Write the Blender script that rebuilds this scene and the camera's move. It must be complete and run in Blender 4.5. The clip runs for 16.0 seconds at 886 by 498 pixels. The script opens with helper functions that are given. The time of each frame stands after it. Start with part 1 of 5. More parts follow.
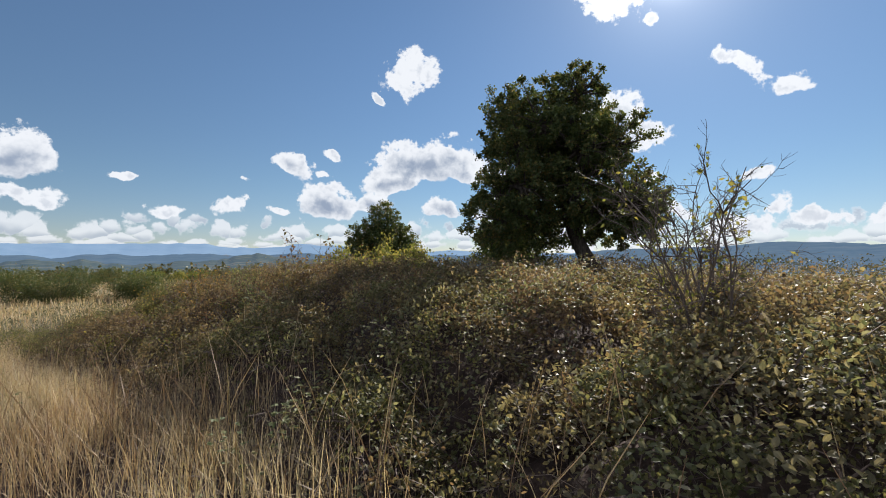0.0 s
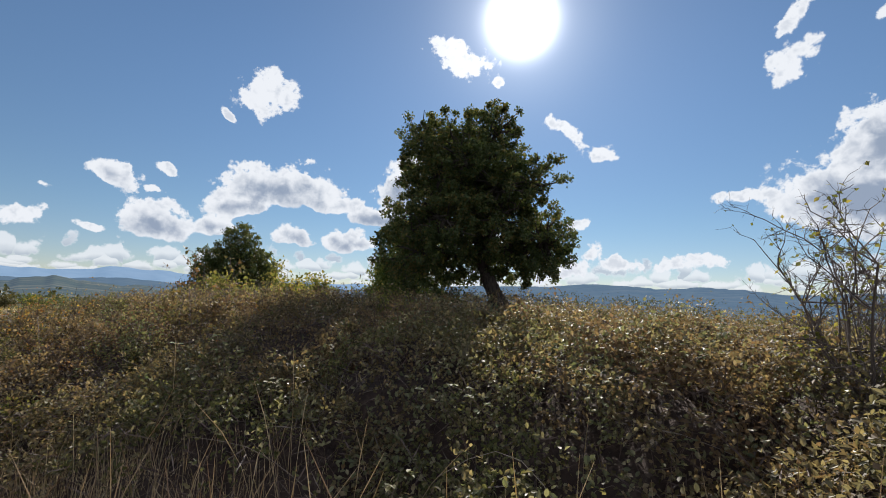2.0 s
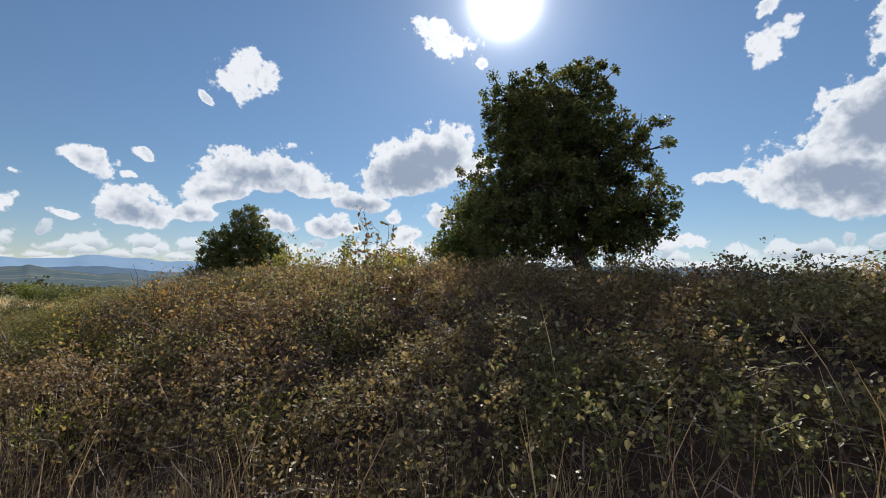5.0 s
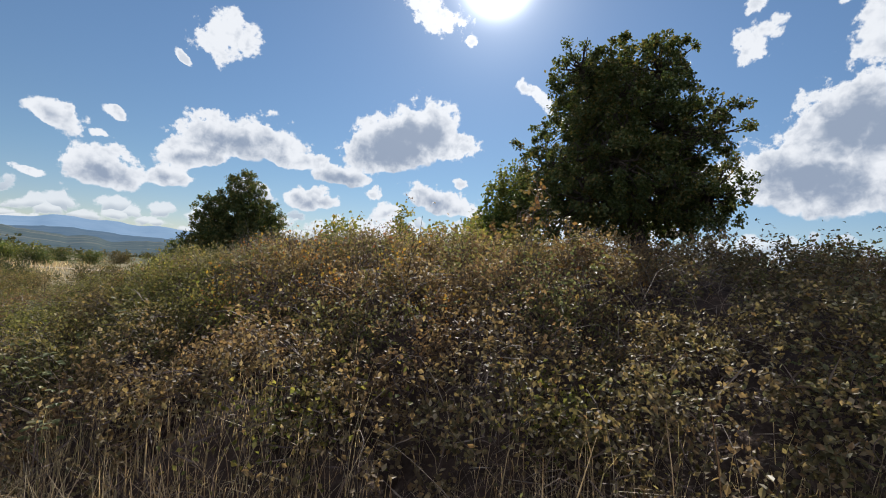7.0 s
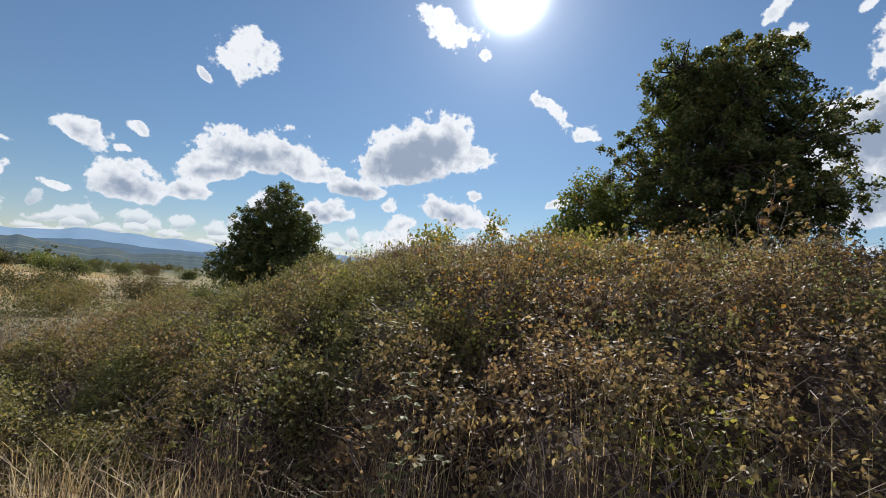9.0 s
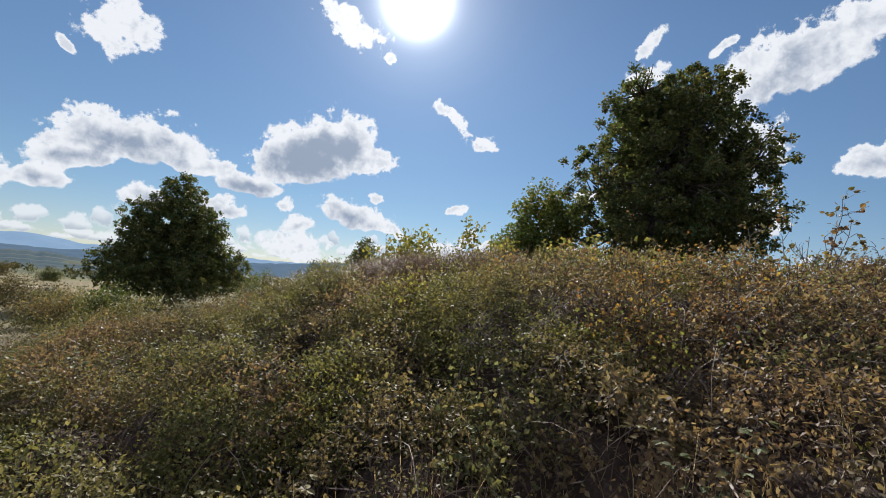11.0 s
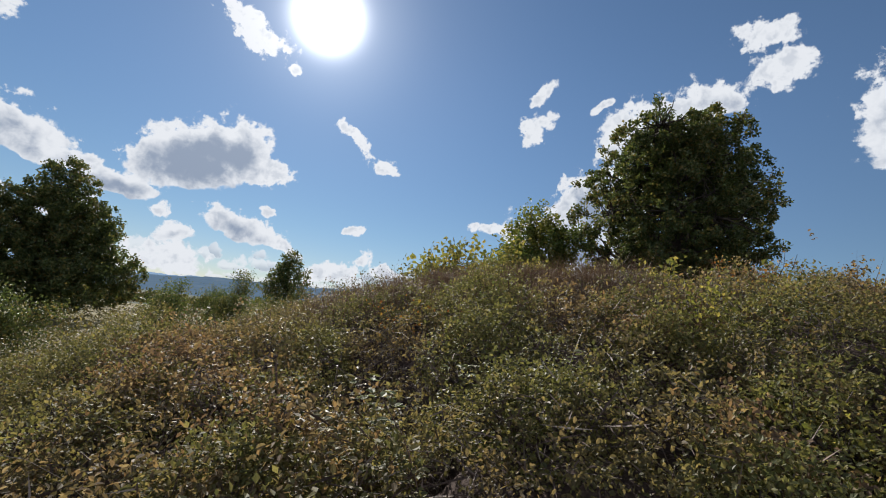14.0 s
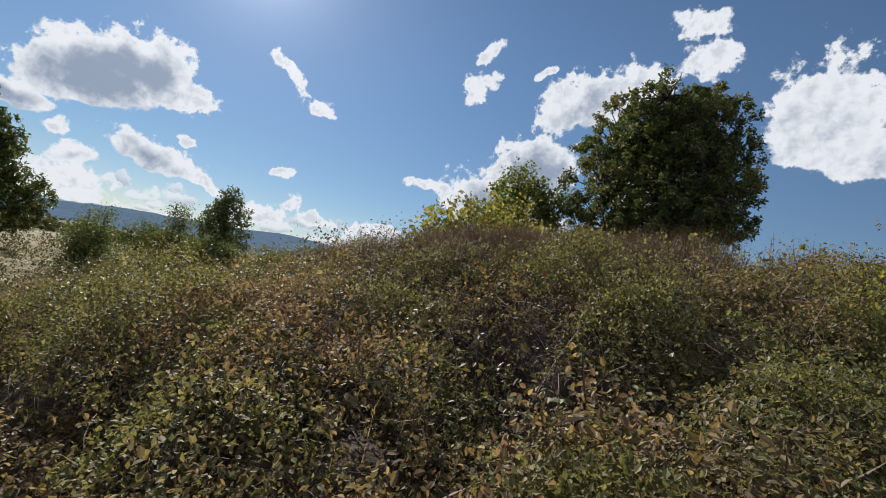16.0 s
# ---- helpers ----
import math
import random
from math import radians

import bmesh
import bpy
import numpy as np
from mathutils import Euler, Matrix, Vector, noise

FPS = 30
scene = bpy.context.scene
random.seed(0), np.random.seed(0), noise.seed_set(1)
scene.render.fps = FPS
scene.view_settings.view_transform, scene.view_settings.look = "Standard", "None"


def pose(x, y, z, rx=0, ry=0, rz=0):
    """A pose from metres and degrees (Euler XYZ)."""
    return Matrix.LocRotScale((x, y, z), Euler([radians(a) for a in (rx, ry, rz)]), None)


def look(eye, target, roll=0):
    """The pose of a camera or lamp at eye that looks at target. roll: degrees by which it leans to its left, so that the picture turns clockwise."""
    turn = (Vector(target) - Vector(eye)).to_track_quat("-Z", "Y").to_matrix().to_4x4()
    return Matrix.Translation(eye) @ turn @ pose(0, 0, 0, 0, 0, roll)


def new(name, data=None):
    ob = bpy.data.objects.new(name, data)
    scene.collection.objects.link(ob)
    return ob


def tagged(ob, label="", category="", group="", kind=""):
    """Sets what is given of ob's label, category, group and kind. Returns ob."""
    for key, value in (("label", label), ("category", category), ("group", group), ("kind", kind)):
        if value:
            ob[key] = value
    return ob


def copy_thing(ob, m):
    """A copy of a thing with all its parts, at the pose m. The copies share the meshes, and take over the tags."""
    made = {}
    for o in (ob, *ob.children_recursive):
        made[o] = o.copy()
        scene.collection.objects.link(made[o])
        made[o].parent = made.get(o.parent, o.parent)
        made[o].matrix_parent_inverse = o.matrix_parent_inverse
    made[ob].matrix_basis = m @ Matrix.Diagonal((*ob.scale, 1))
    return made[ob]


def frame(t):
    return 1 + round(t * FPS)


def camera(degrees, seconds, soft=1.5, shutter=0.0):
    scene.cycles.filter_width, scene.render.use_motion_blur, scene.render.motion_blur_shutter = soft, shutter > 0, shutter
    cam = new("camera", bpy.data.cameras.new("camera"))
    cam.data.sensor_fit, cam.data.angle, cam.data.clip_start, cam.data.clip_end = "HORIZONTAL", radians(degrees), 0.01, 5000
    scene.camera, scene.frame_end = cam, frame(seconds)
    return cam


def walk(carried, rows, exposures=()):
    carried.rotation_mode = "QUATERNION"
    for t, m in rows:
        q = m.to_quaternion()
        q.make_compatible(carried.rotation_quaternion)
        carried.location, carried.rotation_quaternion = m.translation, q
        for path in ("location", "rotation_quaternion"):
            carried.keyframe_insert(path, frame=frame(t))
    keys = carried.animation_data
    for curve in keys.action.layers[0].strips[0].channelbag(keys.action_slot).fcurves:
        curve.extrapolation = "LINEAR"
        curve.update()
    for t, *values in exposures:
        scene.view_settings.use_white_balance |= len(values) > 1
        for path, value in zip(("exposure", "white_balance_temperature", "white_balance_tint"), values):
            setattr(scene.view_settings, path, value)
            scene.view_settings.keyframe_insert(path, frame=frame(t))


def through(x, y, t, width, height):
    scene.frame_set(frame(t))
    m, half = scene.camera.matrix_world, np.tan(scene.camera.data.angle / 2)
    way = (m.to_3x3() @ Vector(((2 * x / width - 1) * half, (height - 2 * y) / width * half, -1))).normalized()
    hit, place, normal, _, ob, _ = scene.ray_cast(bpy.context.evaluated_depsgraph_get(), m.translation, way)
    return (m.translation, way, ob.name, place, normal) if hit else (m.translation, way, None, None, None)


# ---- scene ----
cam = camera(88.4, 16.0, soft=1.0)
walk(cam, [
    (0.0, look((0.499, 0.483, 1.402), (0.664, 2.476, 1.445), 0.1)),
    (0.5, look((0.113, 0.795, 1.397), (0.351, 2.780, 1.451), 2.0)),
    (1.0, look((-0.236, 1.114, 1.395), (0.232, 3.057, 1.470), 4.1)),
    (1.5, look((-0.491, 1.422, 1.393), (0.199, 3.293, 1.542), -1.6)),
    (2.0, look((-0.796, 1.727, 1.395), (-0.020, 3.560, 1.594), 1.9)),
    (2.5, look((-1.149, 2.019, 1.363), (-0.394, 3.868, 1.482), 4.8)),
    (3.0, look((-1.494, 2.362, 1.319), (-0.939, 4.279, 1.460), -2.1)),
    (3.5, look((-1.781, 2.715, 1.279), (-1.179, 4.614, 1.460), 0.7)),
    (3.7, look((-1.896, 2.873, 1.251), (-1.058, 4.682, 1.416), -2.0)),
    (5.8, look((-3.346, 4.254, 1.099), (-2.527, 6.074, 1.219), 1.8)),
    (6.0, look((-3.478, 4.416, 1.074), (-2.692, 6.250, 1.202), -1.3)),
    (6.5, look((-3.816, 4.733, 1.045), (-2.957, 6.533, 1.195), 3.1)),
    (7.0, look((-4.268, 5.060, 0.991), (-3.342, 6.832, 1.033), 3.8)),
    (7.5, look((-4.707, 5.440, 0.919), (-3.864, 7.253, 0.918), 4.0)),
    (8.0, look((-5.057, 5.747, 0.902), (-3.994, 7.433, 1.058), 4.9)),
    (8.5, look((-5.397, 6.001, 0.842), (-4.417, 7.739, 0.968), 3.1)),
    (8.7, pose(-5.520, 6.100, 0.825, 92.72, -3.9, -25.77)),
    (10.8, look((-6.851, 7.343, 0.816), (-5.740, 9.005, 0.890), 3.4)),
    (11.0, look((-6.950, 7.513, 0.791), (-5.718, 9.083, 0.928), 4.5)),
    (11.5, look((-7.225, 7.965, 0.715), (-5.713, 9.266, 0.864), 2.7)),
    (12.0, look((-7.518, 8.442, 0.614), (-6.157, 9.894, 0.812), 7.0)),
    (12.5, look((-7.694, 8.913, 0.593), (-6.258, 10.273, 0.889), 8.7)),
    (13.0, look((-7.924, 9.447, 0.526), (-6.462, 10.792, 0.755), 6.2)),
    (13.5, look((-8.139, 9.931, 0.416), (-6.721, 11.334, 0.559), 6.2)),
    (14.0, look((-8.286, 10.345, 0.367), (-6.750, 11.593, 0.652), 7.0)),
    (14.5, look((-8.474, 10.739, 0.344), (-6.959, 12.030, 0.528), 9.8)),
    (15.0, look((-8.565, 11.124, 0.263), (-6.930, 12.268, 0.401), 9.8)),
    (15.5, look((-8.550, 11.487, 0.249), (-6.857, 12.533, 0.453), 12.1)),
    (16.0, look((-8.573, 11.903, 0.225), (-6.839, 12.891, 0.360), 10.9)),
], exposures=[(0.0, 0.91, 6280, 11), (3.5, 0.83, 6280, 11), (8.0, 0.87, 6280, 11), (12.0, 0.86, 6280, 11), (13.5, 0.76, 6280, 11), (16.0, 0.78, 6280, 11)])

# ---- world, sun ----
SUN_AZ, SUN_EL = 32.3, 32.2          # degrees clockwise from +y, degrees above the horizon
sun_dir = Vector((math.sin(radians(SUN_AZ)) * math.cos(radians(SUN_EL)),
                  math.cos(radians(SUN_AZ)) * math.cos(radians(SUN_EL)), math.sin(radians(SUN_EL))))
sun = new("sun", bpy.data.lights.new("sun", "SUN"))
sun.data.energy, sun.data.angle, sun.data.color = 5.0, radians(0.5), (1.0, 0.93, 0.82)
sun.rotation_mode = "QUATERNION"
sun.rotation_quaternion = sun_dir.to_track_quat("Z", "Y")

world = bpy.data.worlds.new("sky")
world.use_nodes = True
scene.world = world
wt = world.node_tree
wt.nodes.clear()


class Nodes:
    """Short forms for node trees."""

    def __init__(self, tree):
        self.t = tree

    def put(self, socket, value):
        if isinstance(value, bpy.types.NodeSocket):
            self.t.links.new(value, socket)
        else:
            socket.default_value = value

    def math(self, op, a, b=0.0, c=0.0, clamp=False):
        n = self.t.nodes.new("ShaderNodeMath")
        n.operation, n.use_clamp = op, clamp
        for s, v in zip(n.inputs, (a, b, c)):
            self.put(s, v)
        return n.outputs[0]

    def vec(self, op, a, b=(0, 0, 0), scale=1.0):
        n = self.t.nodes.new("ShaderNodeVectorMath")
        n.operation = op
        self.put(n.inputs[0], a)
        self.put(n.inputs[1], b)
        if op == "SCALE":
            self.put(n.inputs["Scale"], scale)
        return n.outputs["Value"] if op in ("LENGTH", "DOT_PRODUCT") else n.outputs[0]

    def noise(self, v, scale, detail=4.0, rough=0.5, out="Fac", distortion=0.0):
        n = self.t.nodes.new("ShaderNodeTexNoise")
        if v is not None:
            self.put(n.inputs["Vector"], v)
        n.inputs["Scale"].default_value, n.inputs["Detail"].default_value = scale, detail
        n.inputs["Roughness"].default_value, n.inputs["Distortion"].default_value = rough, distortion
        return n.outputs[out]

    def step(self, x, lo, hi, a=0.0, b=1.0):
        n = self.t.nodes.new("ShaderNodeMapRange")
        n.interpolation_type = "SMOOTHSTEP"
        for i, v in enumerate((x, lo, hi, a, b)):
            self.put(n.inputs[i], v)
        return n.outputs[0]

    def mix(self, f, a, b):
        n = self.t.nodes.new("ShaderNodeMix")
        n.data_type = "RGBA"
        self.put(n.inputs[0], f)
        self.put(n.inputs[6], a)
        self.put(n.inputs[7], b)
        return n.outputs[2]

    def ramp(self, f, *stops):
        n = self.t.nodes.new("ShaderNodeValToRGB")
        e = n.color_ramp.elements
        while len(e) < len(stops):
            e.new(0.5)
        for k, (p, c) in zip(e, stops):
            k.position, k.color = p, (*c, 1)
        self.put(n.inputs[0], f)
        return n.outputs[0]


W = Nodes(wt)
ray = wt.nodes.new("ShaderNodeTexCoord").outputs["Generated"]
sep = wt.nodes.new("ShaderNodeSeparateXYZ")
wt.links.new(ray, sep.inputs[0])
az = W.math("MULTIPLY", W.math("ARCTAN2", sep.outputs[0], sep.outputs[1]), 57.2958)
el = W.math("MULTIPLY", W.math("ARCSINE", sep.outputs[2]), 57.2958)
comb = wt.nodes.new("ShaderNodeCombineXYZ")
wt.links.new(az, comb.inputs[0])
wt.links.new(el, comb.inputs[1])
warp = W.noise(ray, 9.0, 3.0, 0.55, "Color")
plane = W.vec("ADD", comb.outputs[0], W.vec("SCALE", W.vec("SUBTRACT", warp, (0.5, 0.5, 0.5)), scale=3.8))
near, thick = None, None


def cloud(a, e, w, h, turn, body=0.0):
    """A cumulus at that bearing and height, w by h degrees to its edge; body: how thick and grey its middle is."""
    global near, thick
    n = wt.nodes.new("ShaderNodeMapping")
    n.vector_type = "TEXTURE"
    wt.links.new(plane, n.inputs[0])
    flat_base = body > 0
    n.inputs["Location"].default_value = (a, e - 0.22 * h * flat_base, 0)
    n.inputs["Rotation"].default_value = (0, 0, radians(turn))
    n.inputs["Scale"].default_value = (w * 1.12, h * (1.34 if flat_base else 1.12), 1)
    at = n.outputs[0]
    if flat_base:
        low = wt.nodes.new("ShaderNodeSeparateXYZ")
        wt.links.new(at, low.inputs[0])
        bent_up = wt.nodes.new("ShaderNodeCombineXYZ")
        wt.links.new(low.outputs[0], bent_up.inputs[0])
        W.put(bent_up.inputs[1], W.math("MAXIMUM", low.outputs[1], W.math("MULTIPLY", low.outputs[1], -1.75)))
        at = bent_up.outputs[0]
    r = W.vec("LENGTH", at)
    near = r if near is None else W.math("SMOOTH_MIN", near, r, 0.12)
    if flat_base:
        b = W.math("MULTIPLY", W.math("SUBTRACT", W.math("SUBTRACT", 1.0, r), W.math("MULTIPLY", low.outputs[1], 0.55)), body)
        thick = b if thick is None else W.math("MAXIMUM", thick, b)


cloud(0.7, 22.1, 3.5, 2.4, 7)
cloud(-3.6, 19.3, 1.2, 0.6, -22)
cloud(-13.9, 11.0, 2.9, 1.4, -23, 0.4)
cloud(-9.7, 9.6, 1.3, 0.5, -4)
cloud(-8.5, 12.1, 1.8, 0.5, -13)
cloud(-18.6, 8.8, 0.8, 0.5, 7)
cloud(3.0, 12.4, 6.6, 2.6, 6, 0.75)
cloud(9.5, 10.8, 4.2, 1.0, -6, 0.5)
cloud(-1.5, 9.3, 3.3, 1.6, 4, 0.75)
cloud(-9.5, 6.9, 3.4, 1.8, -1, 0.7)
cloud(-3.8, 6.7, 2.2, 1.1, 3, 0.6)
cloud(11.0, 6.3, 2.6, 1.4, 2, 0.6)
cloud(4.7, 6.2, 2.2, 1.2, 2, 0.5)
cloud(-20.4, 5.6, 2.0, 1.0, 5)
cloud(-15.4, 5.7, 1.4, 0.5, 5)
cloud(-26.3, 5.1, 0.9, 0.6, 6)
cloud(24.8, 28.5, 4.2, 2.1, -17)
cloud(29.5, 25.9, 0.8, 0.6, -30)
cloud(67.0, 10.8, 7.5, 4.0, -4, 1.0)
cloud(69.5, 16.0, 5.5, 4.0, 20, 1.0)
cloud(20.3, 13.9, 5.6, 3.2, 12, 1.1)
cloud(24.6, 15.9, 4.2, 2.9, 14, 1.0)
cloud(22.2, 15.4, 5.4, 3.2, 14, 0.95)
cloud(14.5, 9.6, 3.7, 1.3, -3, 0.8)
cloud(28.6, 14.2, 2.8, 1.5, 12)
cloud(37.8, 20.2, 2.8, 0.9, -34)
cloud(41.6, 17.5, 2.6, 1.0, -22)
cloud(29.1, 9.9, 1.1, 0.6, 5)
cloud(39.6, 9.3, 1.2, 0.8, 6)
cloud(26.5, 7.4, 4.2, 1.7, -7, 0.7)
cloud(31.5, 5.8, 3.0, 0.8, -14)
cloud(20.2, 5.5, 2.4, 1.0, 5, 0.4)
cloud(18.4, 7.4, 1.3, 1.0, 6)
cloud(61.0, 24.0, 2.6, 1.9, 30)
cloud(61.9, 28.3, 2.0, 0.9, 42)
cloud(69.2, 26.6, 1.4, 0.5, 30)
cloud(56.9, 11.3, 3.6, 0.7, 7)
cloud(75.0, 24.2, 5.8, 3.4, 9, 0.6)
cloud(82.0, 14.0, 2.6, 1.9, 6, 0.4)
cloud(81.7, 26.1, 3.2, 1.9, -5, 0.6)
cloud(86.2, 31.9, 3.5, 1.6, -10)
cloud(87.9, 28.2, 3.0, 1.9, 1)
cloud(99.0, 23.0, 5.0, 5.4, -6, 0.4)
cloud(103.0, 18.8, 4.0, 2.6, -5, 0.4)
cloud(41.8, 5.6, 1.1, 1.2, 10)
cloud(20.0, 2.5, 5.7, 1.9, -10)
cloud(37.9, 3.4, 4.1, 1.5, 10)
cloud(-38.6, 9.6, 3.1, 2.5, 9, 0.7)
cloud(-37.3, 5.6, 3.2, 0.8, 5)
cloud(-30.4, 8.7, 1.1, 0.5, 6)
cloud(-26.8, 5.1, 1.4, 0.7, 3)
cloud(44.2, 4.1, 2.6, 0.9, -3)
cloud(52.0, 4.2, 4.0, 1.0, 3)

def puffs(v, scale, layers):
    """Rounded heaps with creases between them, about -0.4 to 0.4, small ones on large ones."""
    total = None
    for k in range(layers):
        n = wt.nodes.new("ShaderNodeTexVoronoi")
        n.feature = "SMOOTH_F1"
        n.inputs["Smoothness"].default_value = 0.3
        n.inputs["Scale"].default_value = scale * 2.2 ** k
        n.inputs["Detail"].default_value = 0.0
        wt.links.new(v, n.inputs["Vector"])
        one = W.math("MULTIPLY", W.math("SUBTRACT", 0.50, n.outputs["Distance"]), 0.5 ** k)
        total = one if total is None else W.math("ADD", total, one)
    return total


bent = W.vec("ADD", ray, W.vec("SCALE", W.vec("SUBTRACT", W.noise(ray, 30.0, 3.0, 0.5, "Color"), (0.5, 0.5, 0.5)), scale=0.02))
heap = puffs(bent, 24.0, 4)
heap_sun = puffs(W.vec("ADD", bent, tuple(sun_dir * 0.012)), 24.0, 4)
fray = W.math("SUBTRACT", W.noise(ray, 46.0, 8.0, 0.66), 0.5)
core = W.math("MAXIMUM", thick, 0.0)
thin = W.step(core, 0.0, 0.25, 1.15, 0.16)
dens = W.math("ADD", W.math("MULTIPLY", W.math("SUBTRACT", 1.0, near), 1.25), W.math("MULTIPLY", heap, W.step(near, 1.0, 1.5, 0.75, 0.0)))
dens = W.math("ADD", dens, W.math("MULTIPLY", fray, W.math("MULTIPLY", thin, W.step(near, 1.1, 1.7, 1.7, 0.0))))
dens = W.math("ADD", dens, W.math("MULTIPLY", core, 1.8))
# rows of small cumulus low over the horizon
low_at = wt.nodes.new("ShaderNodeCombineXYZ")
wob = W.math("MULTIPLY", W.math("SUBTRACT", W.noise(ray, 16.0, 3.0), 0.5), 1.3)
W.put(low_at.inputs[0], W.math("ADD", W.math("DIVIDE", az, 2.5), wob))
W.put(low_at.inputs[1], W.math("ADD", W.math("DIVIDE", el, W.step(el, 1.0, 7.0, 0.70, 1.4)), wob))
cell = wt.nodes.new("ShaderNodeTexVoronoi")
cell.voronoi_dimensions = "2D"
cell.inputs["Scale"].default_value = 1.0
wt.links.new(low_at.outputs[0], cell.inputs["Vector"])
pick = wt.nodes.new("ShaderNodeSeparateXYZ")
wt.links.new(cell.outputs["Color"], pick.inputs[0])
above = wt.nodes.new("ShaderNodeSeparateXYZ")
wt.links.new(W.vec("SUBTRACT", low_at.outputs[0], cell.outputs["Position"]), above.inputs[0])
bank_in = W.math("MULTIPLY", W.step(el, 0.2, 1.4), W.step(el, 3.4, 7.0, 1.0, 0.0))
bank = W.math("SUBTRACT", W.math("MULTIPLY", bank_in, W.math("ADD", 0.44, W.math("MULTIPLY", pick.outputs[0], 0.36))), W.math("ADD", cell.outputs["Distance"], W.math("MULTIPLY", W.math("SUBTRACT", 1.0, bank_in), 0.7)))
bank = W.math("ADD", bank, W.math("ADD", W.math("MULTIPLY", heap, 0.55), W.math("MULTIPLY", fray, 0.9)))
# the same broken cumulus goes on outside the view, unseen, added as fill light
fill_clouds = W.math("MAXIMUM", W.step(W.math("ABSOLUTE", W.math("SUBTRACT", az, 32.0)), 82.0, 100.0), W.step(el, 42.0, 55.0))
fill_clouds = W.math("MULTIPLY", fill_clouds, W.step(el, 0.0, 4.0))
fill_n = W.noise(W.vec("MULTIPLY", ray, (1.0, 1.0, 1.8)), 5.0, 7.0, 0.6)
fill_clouds = W.math("MULTIPLY", W.step(fill_n, 0.47, 0.57), fill_clouds)
cover = W.math("MAXIMUM", W.step(dens, 0.0, 0.34), W.math("MULTIPLY", W.step(bank, -0.02, 0.22), 0.78))
cover = W.math("MAXIMUM", cover, fill_clouds)
relief = W.math("SUBTRACT", heap, heap_sun)
mottle = W.math("SUBTRACT", W.noise(ray, 15.0, 4.0), 0.5)
body = W.math("ADD", W.math("MULTIPLY", core, 0.80), W.math("ADD", W.math("MULTIPLY", relief, 0.40), W.math("MULTIPLY", mottle, 0.35)))
grey = W.math("MULTIPLY", W.step(body, -0.02, 0.62), W.step(core, -0.02, 0.10))
shade = W.math("MULTIPLY", W.step(relief, -0.10, 0.30), W.math("MULTIPLY", W.step(dens, 0.25, 0.9), 0.35))
grey = W.math("MAXIMUM", grey, shade)
bank_grey = W.math("MULTIPLY", W.step(above.outputs[1], 0.12, -0.35), W.math("MULTIPLY", W.step(dens, 0.3, 0.0), W.step(bank, 0.02, 0.25, 0.0, 0.65)))
bank_grey = W.math("MULTIPLY", bank_grey, W.step(el, 6.0, 9.0, 1.0, 0.0))
toward = W.vec("DOT_PRODUCT", ray, tuple(sun_dir))
toward = W.math("MAXIMUM", toward, 0.0)
white = W.mix(W.math("MAXIMUM", grey, bank_grey), (0.475, 0.485, 0.495, 1), (0.170, 0.205, 0.262, 1))
sky = wt.nodes.new("ShaderNodeTexSky")
sky.sky_type, sky.sun_disc = "NISHITA", False
sky.sun_elevation, sky.sun_rotation = radians(SUN_EL), radians(SUN_AZ)
sky.altitude, sky.air_density, sky.dust_density, sky.ozone_density = 1500, 1.0, 0.05, 2.0
sky_col = W.vec("SCALE", W.vec("MULTIPLY", sky.outputs[0], W.mix(W.step(el, 0.0, 10.0), (0.985, 0.955, 0.985, 1), (0.935, 1.0, 0.985, 1))), scale=W.step(el, -2.0, 30.0, 0.038, 0.0535))
lit = W.vec("DOT_PRODUCT", ray, tuple(sun_dir))
# clouds turned away from the sun are brightened to lift the shade
white = W.vec("SCALE", white, scale=W.step(lit, 0.35, -0.5, 1.0, 1.8))
col = W.mix(cover, sky_col, white)
glow = W.math("ADD", W.math("MULTIPLY", W.math("POWER", toward, 1100.0), 4.0),
              W.math("ADD", W.math("MULTIPLY", W.math("POWER", toward, 140.0), 0.20), W.math("MULTIPLY", W.math("POWER", toward, 22.0), 0.05)))
gl = wt.nodes.new("ShaderNodeVectorMath")
gl.operation = "SCALE"
gl.inputs[0].default_value = (1.0, 0.98, 0.94)
wt.links.new(glow, gl.inputs["Scale"])
total = W.vec("ADD", col, gl.outputs[0])
bg = wt.nodes.new("ShaderNodeBackground")
wt.links.new(total, bg.inputs[0])
wo = wt.nodes.new("ShaderNodeOutputWorld")
wt.links.new(bg.outputs[0], wo.inputs[0])


# ---- materials ----
def material(name):
    m = bpy.data.materials.new(name)
    m.use_nodes = True
    m.node_tree.nodes.clear()
    return m, Nodes(m.node_tree)


def finish(m, N, shader):
    o = m.node_tree.nodes.new("ShaderNodeOutputMaterial")
    m.node_tree.links.new(shader, o.inputs[0])
    return m


def principled(N, color, rough, spec=0.5, normal=None):
    p = N.t.nodes.new("ShaderNodeBsdfPrincipled")
    N.put(p.inputs["Base Color"], color)
    N.put(p.inputs["Roughness"], rough)
    N.put(p.inputs["Specular IOR Level"], spec)
    if normal is not None:
        N.put(p.inputs["Normal"], normal)
    return p.outputs[0]


def island(N):
    return N.t.nodes.new("ShaderNodeNewGeometry").outputs["Random Per Island"]


def place(N):
    return N.t.nodes.new("ShaderNodeNewGeometry").outputs["Position"]


def bump(N, height, strength, dist):
    b = N.t.nodes.new("ShaderNodeBump")
    N.put(b.inputs["Height"], height)
    b.inputs["Strength"].default_value, b.inputs["Distance"].default_value = strength, dist
    return b.outputs[0]


